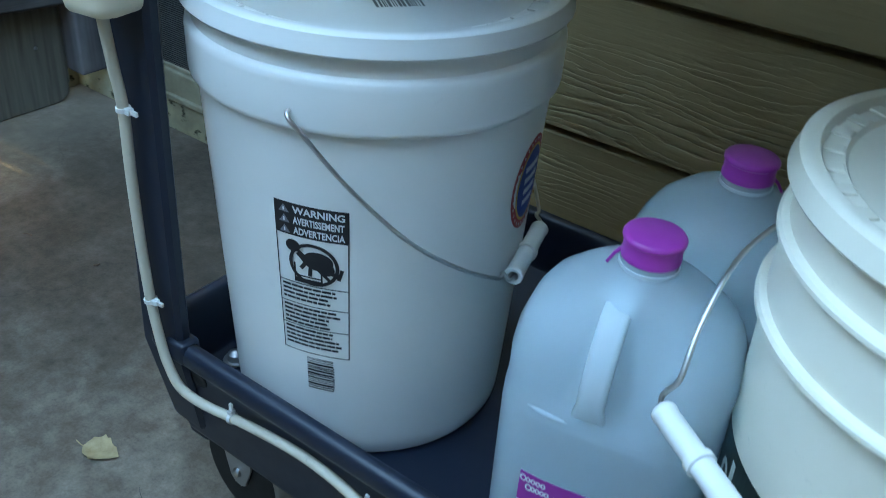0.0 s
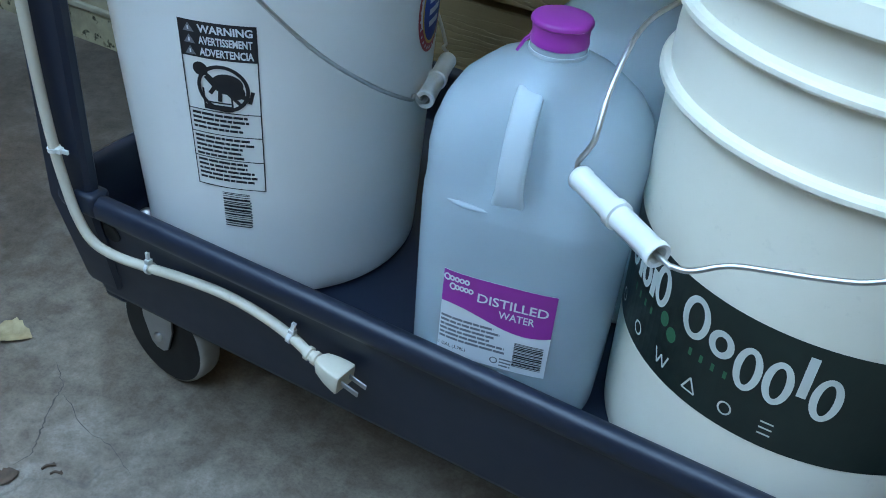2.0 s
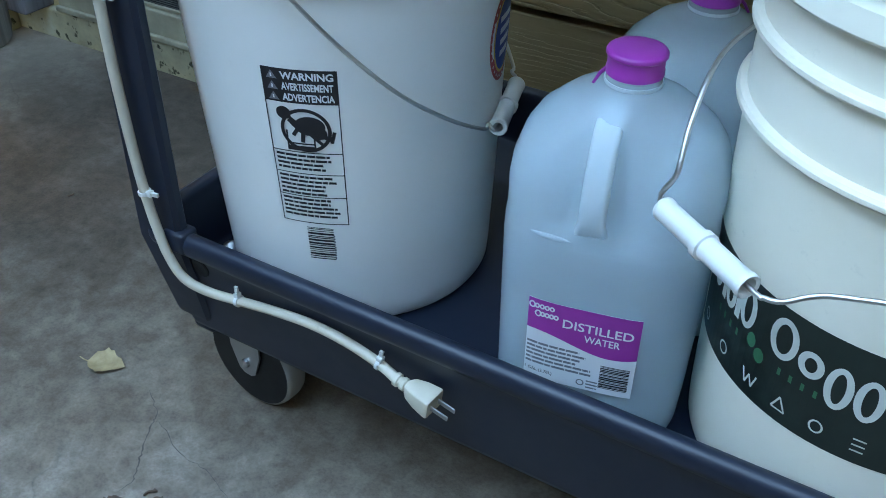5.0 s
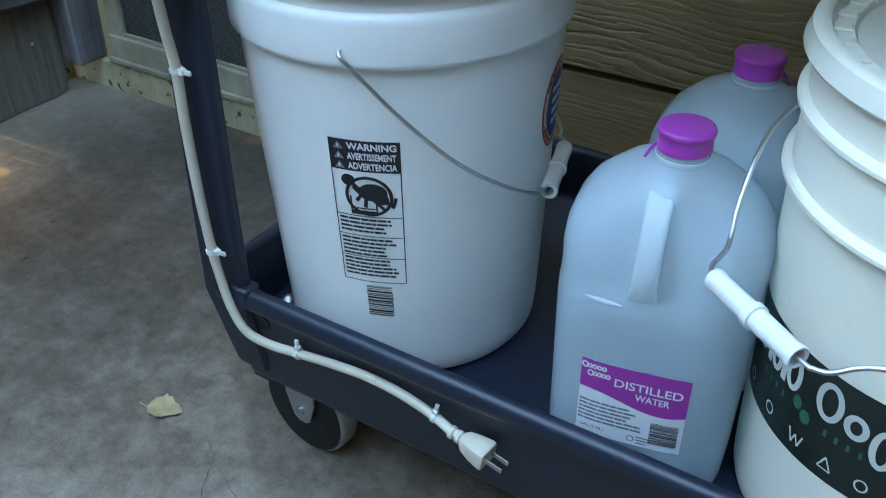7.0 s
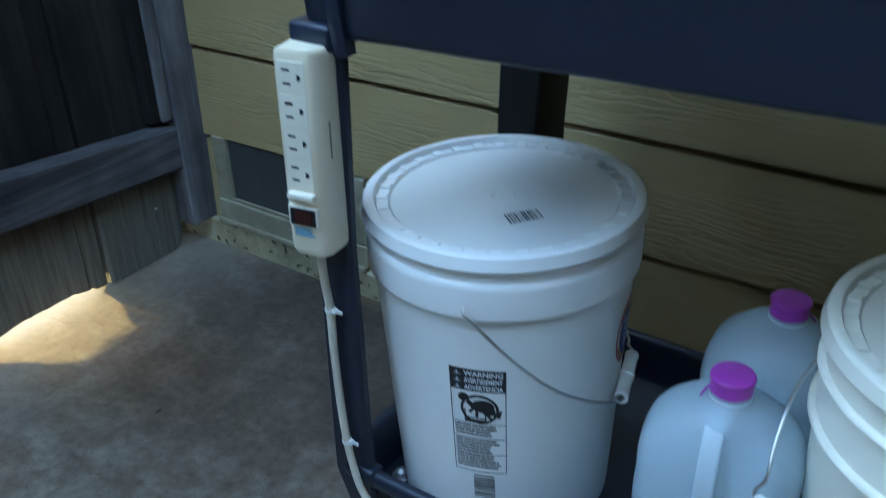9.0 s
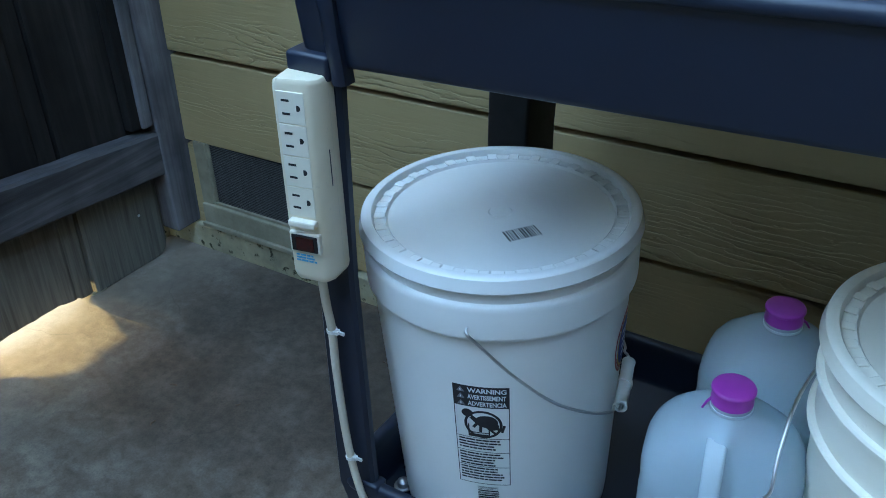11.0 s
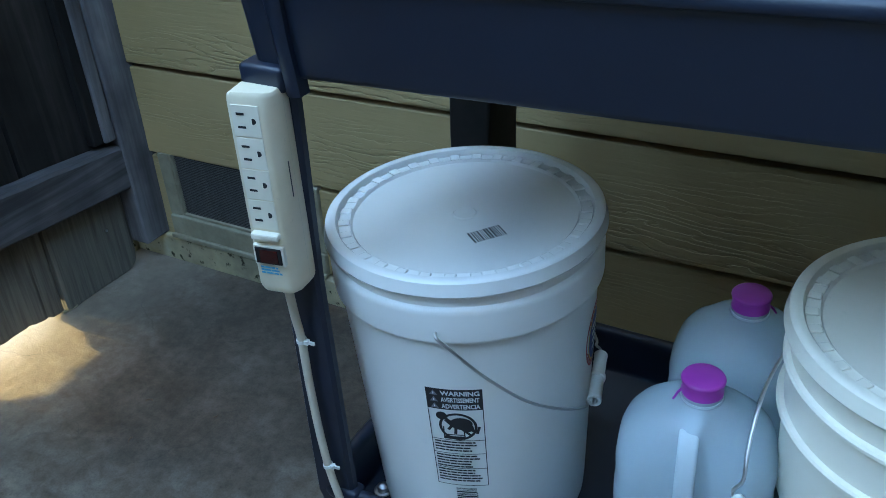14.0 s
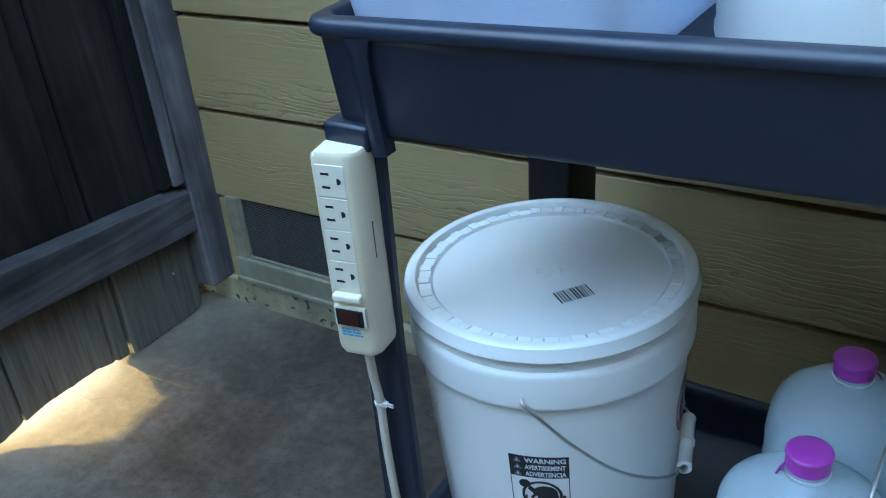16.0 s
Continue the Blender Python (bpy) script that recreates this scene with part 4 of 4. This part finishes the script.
# ---- water jugs ----
def jug(at, turn, label, labelled):
    j = thing("water_jug", label, "jug", at, group="gallon water jugs", turn=turn)
    prof = [(0.000, 0.0680, 0.0645, 3.6), (0.0025, 0.0712, 0.0675, 3.6), (0.010, 0.0732, 0.0694, 3.6), (0.040, 0.0745, 0.0706, 3.6), (0.120, 0.0755, 0.0715, 3.6), (0.172, 0.0763, 0.0717, 3.5), (0.1825, 0.0762, 0.0714, 3.4), (0.1850, 0.0760, 0.0711, 3.4), (0.1868, 0.0757, 0.0706, 3.4),
            (0.1905, 0.0755, 0.0702, 3.3), (0.1990, 0.0755, 0.0698, 3.2), (0.2060, 0.0758, 0.0699, 3.1), (0.215, 0.0763, 0.0697, 3.0), (0.230, 0.0750, 0.0675, 2.8), (0.245, 0.0706, 0.0628, 2.6), (0.258, 0.0634, 0.0566, 2.4), (0.270, 0.0520, 0.0475, 2.2),
            (0.279, 0.0425, 0.0385, 2.1), (0.285, 0.0310, 0.0300, 2.0), (0.289, 0.0220, 0.0220, 2.0), (0.292, 0.0190, 0.0190, 2.0), (0.302, 0.0188, 0.0188, 2.0)]
    prof = [(z if z < 0.192 else 0.192 + (z - 0.192) * 0.945, a, b, e) for z, a, b, e in prof]
    n = 96

    def ring(z, a, b, e, inset=0.0):
        out = []
        for k in range(n):
            t = 2 * math.pi * k / n
            c, s = math.cos(t), math.sin(t)
            x = (a * 1.03 - inset) * math.copysign(abs(c) ** (2 / e), c)
            y = (b * 1.00 - inset) * math.copysign(abs(s) ** (2 / e), s)
            if y < 0 and z > 0.19 and z < 0.29:
                # the grip column stands between two hollows in the front
                f = math.sin(math.pi * min(1, max(0, (z - 0.192) / 0.080))) ** 0.6
                col = max(0.0, 1 - (abs(x + 0.0060) / 0.0115) ** 4)
                wide = math.exp(-(x / 0.042) ** 4)
                y += f * (0.011 * (1 - col) * wide - 0.002 * col)
            out.append((x, y, z))
        return out
    part("body", loft(bmesh.new(), [ring(*r) for r in prof], True, True, False), JUG, j, "translucent ribbed plastic body", smooth=50)
    bars = []
    for k in range(12):
        z = 0.186 + (0.276 - 0.186) * k / 11
        lo = max((r for r in prof if r[0] <= z), key=lambda r: r[0])
        hi = min((r for r in prof if r[0] > z), key=lambda r: r[0])
        y = -1.00 * (lo[2] + (hi[2] - lo[2]) * (z - lo[0]) / (hi[0] - lo[0]))
        out = 0.0040 * min(1.0, k / 4.0) - 0.0065 * max(0.0, 1 - k / 2.0) - 0.008 * max(0.0, k - 10)
        w = 0.0096 + 0.0050 * max(0.0, 1 - k / 3.0)
        bars.append([(px - 0.0070, y - out + 0.011 + py, z) for px, py in round_rect(-w, w, -0.011, 0.011, 0.0040, 3)])
    part("grip_column", loft(bmesh.new(), bars, True, True, True), JUG_GRIP, j, "milky moulded grip column", smooth=50)
    # raised beads added to draw the bright highlights along the moulded ledge
    for rx0, rx1, rz in ((-0.052, -0.018, 0.1905), (-0.050, -0.026, 0.1795), (0.020, 0.054, 0.1790)):
        row = [(x, -1.00 * 0.0690 * (1 - (abs(x) / 0.0765) ** 3.3) ** (1 / 3.3) - 0.0006, rz - 0.004 * x) for x in (rx0 + (rx1 - rx0) * i / 8 for i in range(9))]
        part("glint_bead", tube(row, lambda t: 0.0004 + 0.0018 * math.sin(math.pi * t), 8), JUG_GLINT, j, "milky bead added for a ledge highlight", smooth=50)
    fill = [r for r in prof if r[0] < 0.262]
    part("water", loft(bmesh.new(), [ring(r[0] + 0.0015, r[1], r[2], r[3], 0.0024) for r in fill], True, True, True), WATER, j, "clear bluish water filling", smooth=50)
    zc = 0.3105
    cap = part("cap", lathe([(0.0001, zc), (0.0180, zc), (0.0204, zc - 0.0010), (0.0212, zc - 0.0024), (0.0212, zc - 0.0042), (0.0199, zc - 0.0052), (0.0196, zc - 0.0135), (0.0202, zc - 0.0145), (0.0202, zc - 0.0180), (0.0188, zc - 0.0190)], 48), CAP, j, "magenta screw cap", smooth=40)
    part("tear_tab", tube([(-0.0190, -0.004, zc - 0.0160), (-0.0225, -0.006, zc - 0.0195), (-0.0265, -0.0085, zc - 0.0270)], lambda t: 0.0016 - 0.0005 * t, 8), CAP, cap, smooth=40)
    part("neck_ring", lathe([(0.0185, zc - 0.0228), (0.0204, zc - 0.0222), (0.0208, zc - 0.0235), (0.0204, zc - 0.0250), (0.0185, zc - 0.0245)], 40), JUG_GRIP, j, "milky neck ring", smooth=50)
    if labelled:
        def face(u, v, lift):
            a, b, e = 0.0760, 0.0719, 3.6
            return (u - 0.003, -(b * (1 - min(0.999, abs(u - 0.003) / a) ** e) ** (1 / e)) - 0.0004 - lift, v)
        w2, v0, v1 = 0.0425, 0.0565, 0.1350
        back = printed("paper_label", rect2(-w2, v0, w2, v1, 12), face, PAPER, j, 0.0003, "white and magenta paper label")
        top = []
        for k in range(24):
            a, b = -w2 + 2 * w2 * k / 24, -w2 + 2 * w2 * (k + 1) / 24
            low = [v0 + 0.0430 + 0.0065 * math.sin((q / w2) * 2.2 + 0.4) * -1 for q in (a, b)]
            top.append([(a, low[0]), (b, low[1]), (b, v1), (a, v1)])
        printed("label_field", top, face, MAGENTA, back, 0.0006)
        printed("lettering", words2("DISTILLED", -0.0150, v0 + 0.0580, 0.0530, 0.0082, 0.014), face, PAPER, back, 0.0010, "white capital lettering")
        printed("lettering", words2("WATER", 0.0020, v0 + 0.0485, 0.0270, 0.0068, 0.014), face, PAPER, back, 0.0010, "white capital lettering")
        logo = []
        for q, z, w, n in ((-0.0395, 0.0725, 0.0155, 5), (-0.0345, 0.0655, 0.0140, 5)):
            for k in range(n):
                r = 0.0021 if k else 0.0028
                logo += ring2(q + k * w / (n - 1), v0 + z, r, r * 1.15, 0.0013, 14)
        printed("brand_shapes", logo, face, PAPER, back, 0.0010)
        printed("small_print", text_bars2(-0.0415, v0 + 0.0370, 0.054, 6, 0.0040, 0.0021, 21), face, GREY_INK, back, 0.0006, "rows of small grey print")
        printed("lettering", words2("1 GAL (3.78L)", -0.0415, v0 + 0.0060, 0.0220, 0.0042, 0.004), face, INK, back, 0.0006)
        printed("round_mark", ring2(0.0030, v0 + 0.0070, 0.0032, 0.0032, 0.0010, 16) + text_bars2(0.0075, v0 + 0.0105, 0.012, 3, 0.0032, 0.0014, 5), face, GREY_INK, back, 0.0006)
        printed_each("barcode_bar", bars2(0.0170, v0 + 0.0060, 0.0220, 0.0230, 6, True), face, INK, back, 0.0006)
    return j


jug((0.3970, 0.1065, FLOOR_Z), 12, "translucent one-gallon jug of distilled water with a magenta cap and label", True)
jug((0.403, 0.262, FLOOR_Z), 186, "translucent one-gallon water jug with a magenta cap, standing behind another", False)


# ---- on the upper shelf ----
def tub():
    t = thing("storage_tub", "translucent white plastic storage tub standing on the upper shelf", "tub", (0.124, 0.186, SHELF_Z + 0.0078))
    prof = [(0.004, 0.0), (0.0, 0.004), (-0.004, 0.02), (-0.022, 0.16), (-0.028, 0.162), (-0.029, 0.172), (-0.024, 0.174), (-0.020, 0.170), (0.0, 0.02), (0.006, 0.007)]
    rings = [[(x, y, z) for x, y in round_rect(-0.120 + d, 0.118 - d, -0.160 + d, 0.160 - d, 0.034)] for d, z in prof]
    part("body", loft(bmesh.new(), rings, True, True, True), TUB, t, smooth=45)
    part("front_panel_edge", boxed(0.020, 0.080, -0.1685, -0.1640, 0.058, 0.0605, bevel=0.001), TUB, t)
    return t


def upper_bucket():
    b = thing("plastic_bucket", "plain white plastic bucket standing on the upper shelf", "bucket", (0.416, 0.185, SHELF_Z + 0.0180), group="five-gallon buckets")
    part("body", lathe([(0.0001, 0.004), (0.136, 0.004), (0.138, 0.0), (0.1415, 0.0005), (0.143, 0.004), (0.147, 0.12), (0.1505, 0.262), (0.1500, 0.284), (0.1472, 0.284), (0.1468, 0.262), (0.144, 0.12), (0.139, 0.01), (0.0001, 0.008)], 96), BUCKET_WHITE, b, smooth=35)
    part("rim", lathe([(0.1500, 0.270), (0.154, 0.271), (0.1555, 0.275), (0.1555, 0.283), (0.1525, 0.2875), (0.1485, 0.2865), (0.1465, 0.282)], 96), BUCKET_WHITE, b, "rolled rim", smooth=50)
    part("base_ring", lathe([(0.1432, 0.006), (0.1446, 0.007), (0.1448, 0.012), (0.1440, 0.0135)], 96), BUCKET_WHITE, b, smooth=50)
    return b


tub()
upper_bucket()


# ---- power strip and its cord ----
def power_strip():
    s = thing("power_strip", "ivory four-outlet power strip with red switch on the cart post", "power strip", (0.0115, 0.0, 0.556))
    s.matrix_world = pose(-0.0010, 0.0045, 0.564, 0, 0.8, 11)
    H, w, d = 0.211, 0.047, 0.037
    rings = []
    sect = [(-w / 2 + 0.003, 0.0), (w / 2 - 0.001, 0.0), (w / 2, -0.004), (w / 2 - 0.002, -d + 0.011), (w / 2 - 0.007, -d + 0.003), (w / 2 - 0.012, -d), (-w / 2 + 0.006, -d), (-w / 2 + 0.001, -d + 0.004), (-w / 2, -0.004)]
    for z, k in ((0.0, 0.86), (0.003, 0.95), (0.008, 1.0), (H - 0.010, 1.0), (H - 0.004, 0.99), (H - 0.001, 0.95), (H, 0.90)):
        rings.append([(x * k, -0.020 + (y + 0.020) * (k if y < -0.02 else 1), z + (0.0045 * (1 - (2 * x / w) ** 2) * max(0.0, (z - H + 0.012) / 0.012))) for x, y in sect])
    part("housing", loft(bmesh.new(), rings, True, True, True), IVORY, s, smooth=40)
    fx0, fx1, fy = -w / 2 + 0.0065, w / 2 - 0.0125, -d
    step = 0.0322
    for k in range(4):
        z1 = H - 0.0085 - step * k
        o = part("outlet", boxed(fx0, fx1, fy - 0.0008, fy + 0.001, z1 - step + 0.0010, z1, bevel=0.0006), IVORY_FACE, s, "pale outlet face")
        cx = fx0 + 0.009
        for dz in (0.0085, 0.0215):
            part("slot", boxed(cx - 0.0040, cx + 0.0040, fy - 0.0012, fy, z1 - dz - 0.0011, z1 - dz + 0.0011), DARK, o)
        hole = [(0.0029 * max(-0.35, math.cos(2 * math.pi * i / 20)), 0.0029 * math.sin(2 * math.pi * i / 20)) for i in range(20)]
        g = loft(bmesh.new(), [[(fx1 - 0.0068 + px, y, z1 - 0.015 + pz) for px, pz in hole] for y in (fy, fy - 0.0013)], True, False, True)
        part("ground_hole", g, DARK, o)
    zs = H - 0.0085 - 4 * step
    part("reset_bar", boxed(fx0, fx1 + 0.001, fy - 0.0075, fy + 0.002, zs - 0.0085, zs - 0.0015, bevel=0.0018), IVORY_FACE, s)
    part("switch_bezel", boxed(fx0 - 0.002, fx1 + 0.003, fy - 0.0040, fy + 0.002, zs - 0.0385, zs - 0.0160, bevel=0.0012), IVORY_FACE, s)
    part("switch", boxed(fx0 + 0.0005, fx1 + 0.0005, fy - 0.0052, fy - 0.0030, zs - 0.0362, zs - 0.0182, bevel=0.0008), BLACK_PLASTIC, s, "black rocker switch")
    part("switch_lens", boxed(fx0 + 0.0055, fx1 - 0.0030, fy - 0.0060, fy - 0.0045, zs - 0.0345, zs - 0.0200, bevel=0.0006), SWITCH_RED, s, "dark red switch lens")

    def front(u, v, lift):
        return (u, fy - lift, v)
    printed("rating_print", text_bars2(fx0 + 0.002, zs - 0.0415, 0.024, 3, 0.0032, 0.0022, 4), front, SKY_PRINT, s, 0.0015, "pale blue print")

    def side(u, v, lift):
        return (w / 2 + lift - 0.0012, u, v)
    printed("side_print", rect2(-0.0212, 0.104, -0.0192, 0.142), side, INK, s, 0.0006)
    printed("side_seam", rect2(-0.0128, 0.010, -0.0124, 0.200), side, CORD, s, 0.0008)
    return s



def power_cord(s):
    pts = [(0.000, -0.013, 0.562), (-0.001, -0.011, 0.545), (-0.004, -0.006, 0.515), (-0.005, -0.0015, 0.480), (-0.006, -0.001, 0.42), (-0.004, -0.001, 0.35), (0.000, -0.001, 0.298), (0.006, -0.001, 0.262),
           (0.014, -0.001, 0.233), (0.028, 0.000, 0.211), (0.050, 0.006, 0.200), (0.082, 0.012, 0.1985), (0.120, 0.0125, 0.204), (0.165, 0.0125, 0.2085), (0.205, 0.0122, 0.206), (0.240, 0.0110, 0.1985), (0.262, 0.007, 0.1930)]
    def hung(name, bm, mat, parent, label="", smooth=False):
        ob = part(name, bm, mat, None, label, smooth)
        ob.parent = parent
        ob.matrix_parent_inverse = s.matrix_world.inverted()
        return ob
    c = hung("cord", tube(pts, 0.0047, 14, steps=6), CORD, s, "cream rubber cord", smooth=60)
    # moulded strain relief and plug
    d = Vector((0.060, -0.006, -0.008)).normalized()
    up = Vector((0, 0, 1))
    side = d.cross(up).normalized()
    up = side.cross(d)
    m = Matrix.Translation((0.259, 0.007, 0.1945)) @ Matrix((d, up, -side)).transposed().to_4x4() @ Matrix.Diagonal((0.92, 0.82, 0.82, 1))

    def put(bm):
        for v in bm.verts:
            v.co = m @ v.co
        return bm
    relief = lathe([(0.0050, 0.0), (0.0078, 0.001), (0.0078, 0.005), (0.0060, 0.006), (0.0060, 0.008), (0.0075, 0.009), (0.0075, 0.013), (0.006, 0.014), (0.006, 0.018)], 18)
    for v in relief.verts:
        v.co = Vector((v.co.z, v.co.x, v.co.y))
    plug = hung("plug", put(relief), CORD, s, "cream moulded plug", smooth=40)
    def sub(name, bm, mat, parent, label="", smooth=False):
        return part(name, bm, mat, parent, label, smooth)
    rings = []
    for x, a, b in ((0.015, 0.0062, 0.0062), (0.019, 0.0085, 0.0095), (0.030, 0.0105, 0.0125), (0.041, 0.0118, 0.0138), (0.045, 0.0120, 0.0140), (0.0462, 0.0112, 0.0132)):
        rings.append([(x, p, q) for p, q in round_rect(-a, a, -b, b, 0.0024, 3)])
    sub("plug_body", put(loft(bmesh.new(), rings, True, True, True)), CORD, plug, smooth=40)
    sub("plug_wing", put(boxed(0.0240, 0.0470, -0.0105, -0.0040, 0.0100, 0.0142, bevel=0.0012)), CORD, plug)
    for q in (-0.0064, 0.0064):
        sub("prong", put(boxed(0.0450, 0.0650, -0.0032, 0.0032, q - 0.0008, q + 0.0008, bevel=0.0004, seg=1)), STEEL, plug, "flat steel prong")
    # nylon ties
    for (x, y, z), way in (((-0.0052, -0.0012, 0.480), (0, 0, 1)), ((0.000, -0.001, 0.298), (0.1, 0, -1)), ((0.082, 0.012, 0.1985), (1, 0, 0.05)), ((0.240, 0.011, 0.1985), (1, 0, -0.22))):
        w = Vector(way).normalized()
        e = Vector((0, 1, 0)).cross(w).normalized()
        f = w.cross(e)
        m2 = Matrix.Translation((x, y, z)) @ Matrix((e, f, w)).transposed().to_4x4()
        bm = lathe([(0.0048, -0.0018), (0.0060, -0.0018), (0.0060, 0.0018), (0.0048, 0.0018), (0.0048, -0.0018)], 20)
        box(bm, 0.004, 0.0165, -0.0012, 0.0012, -0.0018, 0.0018)
        box(bm, 0.0040, 0.0095, -0.0030, 0.0030, -0.0028, 0.0028, bevel=0.0006, seg=1)
        sgn = 1 if (m2.to_3x3() @ Vector((1, 0, 0))).dot(Vector((1, 0, 0)) if abs(way[2]) > 0.5 else Vector((0, 0, 1))) > 0 else -1
        for v in bm.verts:
            v.co = m2 @ Vector((v.co.x * sgn, v.co.y, v.co.z))
        hung("cable_tie", bm, TIE, s, "white nylon cable tie")
    return c


power_cord(power_strip())


# ---- litter on the slab ----
def leaf(at, turn, length, mat, label, curl=0.3, seed=1):
    l = thing("dry_leaf", label, "leaf", at, group="litter on the slab", turn=turn)
    rnd, bm, n = random.Random(seed), bmesh.new(), 12
    rows = []
    for k in range(n + 1):
        t = k / n
        half = 0.36 * length * (math.sin(math.pi * t ** 0.8) ** 0.8) * rnd.uniform(0.75, 1.1) + 0.0004
        z = 0.003 + curl * length * (0.10 + 0.25 * (t - 0.5) ** 2)
        rows.append([((t - 0.5) * length, s * half, z + abs(s) ** 1.5 * half * curl * (1.2 if s > 0 else 0.7) + rnd.uniform(0, 0.0012)) for s in (-1, -0.6, -0.25, 0, 0.25, 0.6, 1)])
    loft(bm, rows, False)
    low = min(v.co.z for v in bm.verts)
    for v in bm.verts:
        v.co.z -= low - 0.0005
    part("blade", bm, mat, l, smooth=70)
    part("stalk", tube([(-0.5 * length, 0, 0.003), (-0.62 * length, 0.002, 0.0025), (-0.78 * length, 0.006, 0.0015)], 0.0007, 6), mat, l)
    return l


leaf((-0.148, 0.012, 0.0), 20, 0.046, DRY_LEAF, "curled pale yellow dry leaf on the concrete", 0.45, 3)
leaf((0.006, -0.126, 0.0), 70, 0.026, BROWN_LEAF, "small shrivelled brown leaf on the concrete", 0.35, 5)


def twig(at, turn, length, seed):
    t = thing("twig", "short dark twig fragment lying on the concrete", "twig", at, group="litter on the slab", turn=turn)
    part("stem", tube([(-length / 2, 0, 0.0014), (-length * 0.1, 0.002, 0.0018), (length / 2, -0.001, 0.0013)], 0.0013, 7, steps=3), BROWN_LEAF, t)
    part("bud", tube([(length * 0.2, 0.000, 0.0016), (length * 0.42, 0.0022, 0.0016)], 0.0010, 6), BROWN_LEAF, t)
    return t


twig((0.029, -0.095, 0.0), 62, 0.013, 1)
twig((0.041, -0.097, 0.0), 40, 0.011, 2)
for k, (x, y, s) in enumerate(((-0.60, 0.215, 0.010), (-0.555, 0.125, 0.009), (-0.30, 0.46, 0.011), (-0.46, 0.235, 0.006))):
    twig((x, y, 0.0), 30 + 75 * k, s * 1.4, k)
chip = thing("wood_chip", "pale splinter of wood under the gate", "wood chip", (-0.965, 0.355, 0.0), turn=82)
part("splinter", boxed(-0.017, 0.017, -0.004, 0.004, 0.0, 0.005, bevel=0.0015), VENT_PAINT, chip)


# ---- cracks in the slab ----
def crack(points, wide, seed):
    """A ragged hairline opening, its dark dirt filling level with the slab."""
    rnd = random.Random(seed)
    line = []
    for (x0, y0), (x1, y1) in zip(points, points[1:]):
        for i in range(6):
            t = i / 6
            line.append((x0 + (x1 - x0) * t + rnd.uniform(-0.0012, 0.0012), y0 + (y1 - y0) * t + rnd.uniform(-0.0012, 0.0012)))
    line.append(points[-1])
    bm, rows = bmesh.new(), []
    for i, (x, y) in enumerate(line):
        q = line[min(i + 1, len(line) - 1)]
        p = line[max(i - 1, 0)]
        d = Vector((q[0] - p[0], q[1] - p[1], 0)).normalized()
        n = Vector((-d.y, d.x, 0)) * wide * rnd.uniform(0.25, 1.0) * math.sin(math.pi * min(1, (i + 0.6) / len(line))) ** 0.5
        rows.append([bm.verts.new(Vector((x, y, 0.0006)) + n), bm.verts.new(Vector((x, y, 0.0006)) - n)])
    for a, b in zip(rows, rows[1:]):
        bm.faces.new((a[0], b[0], b[1], a[1]))
    return part("crack", bm, CRACK_DIRT, ground)


crack([(-0.076, 0.008), (-0.044, -0.011), (-0.037, -0.026), (-0.020, -0.058), (-0.008, -0.077), (0.003, -0.093), (-0.001, -0.113)], 0.0010, 1)
crack([(-0.037, -0.020), (-0.024, -0.024), (0.018, -0.042), (0.054, -0.044), (0.10, -0.060)], 0.0005, 2)
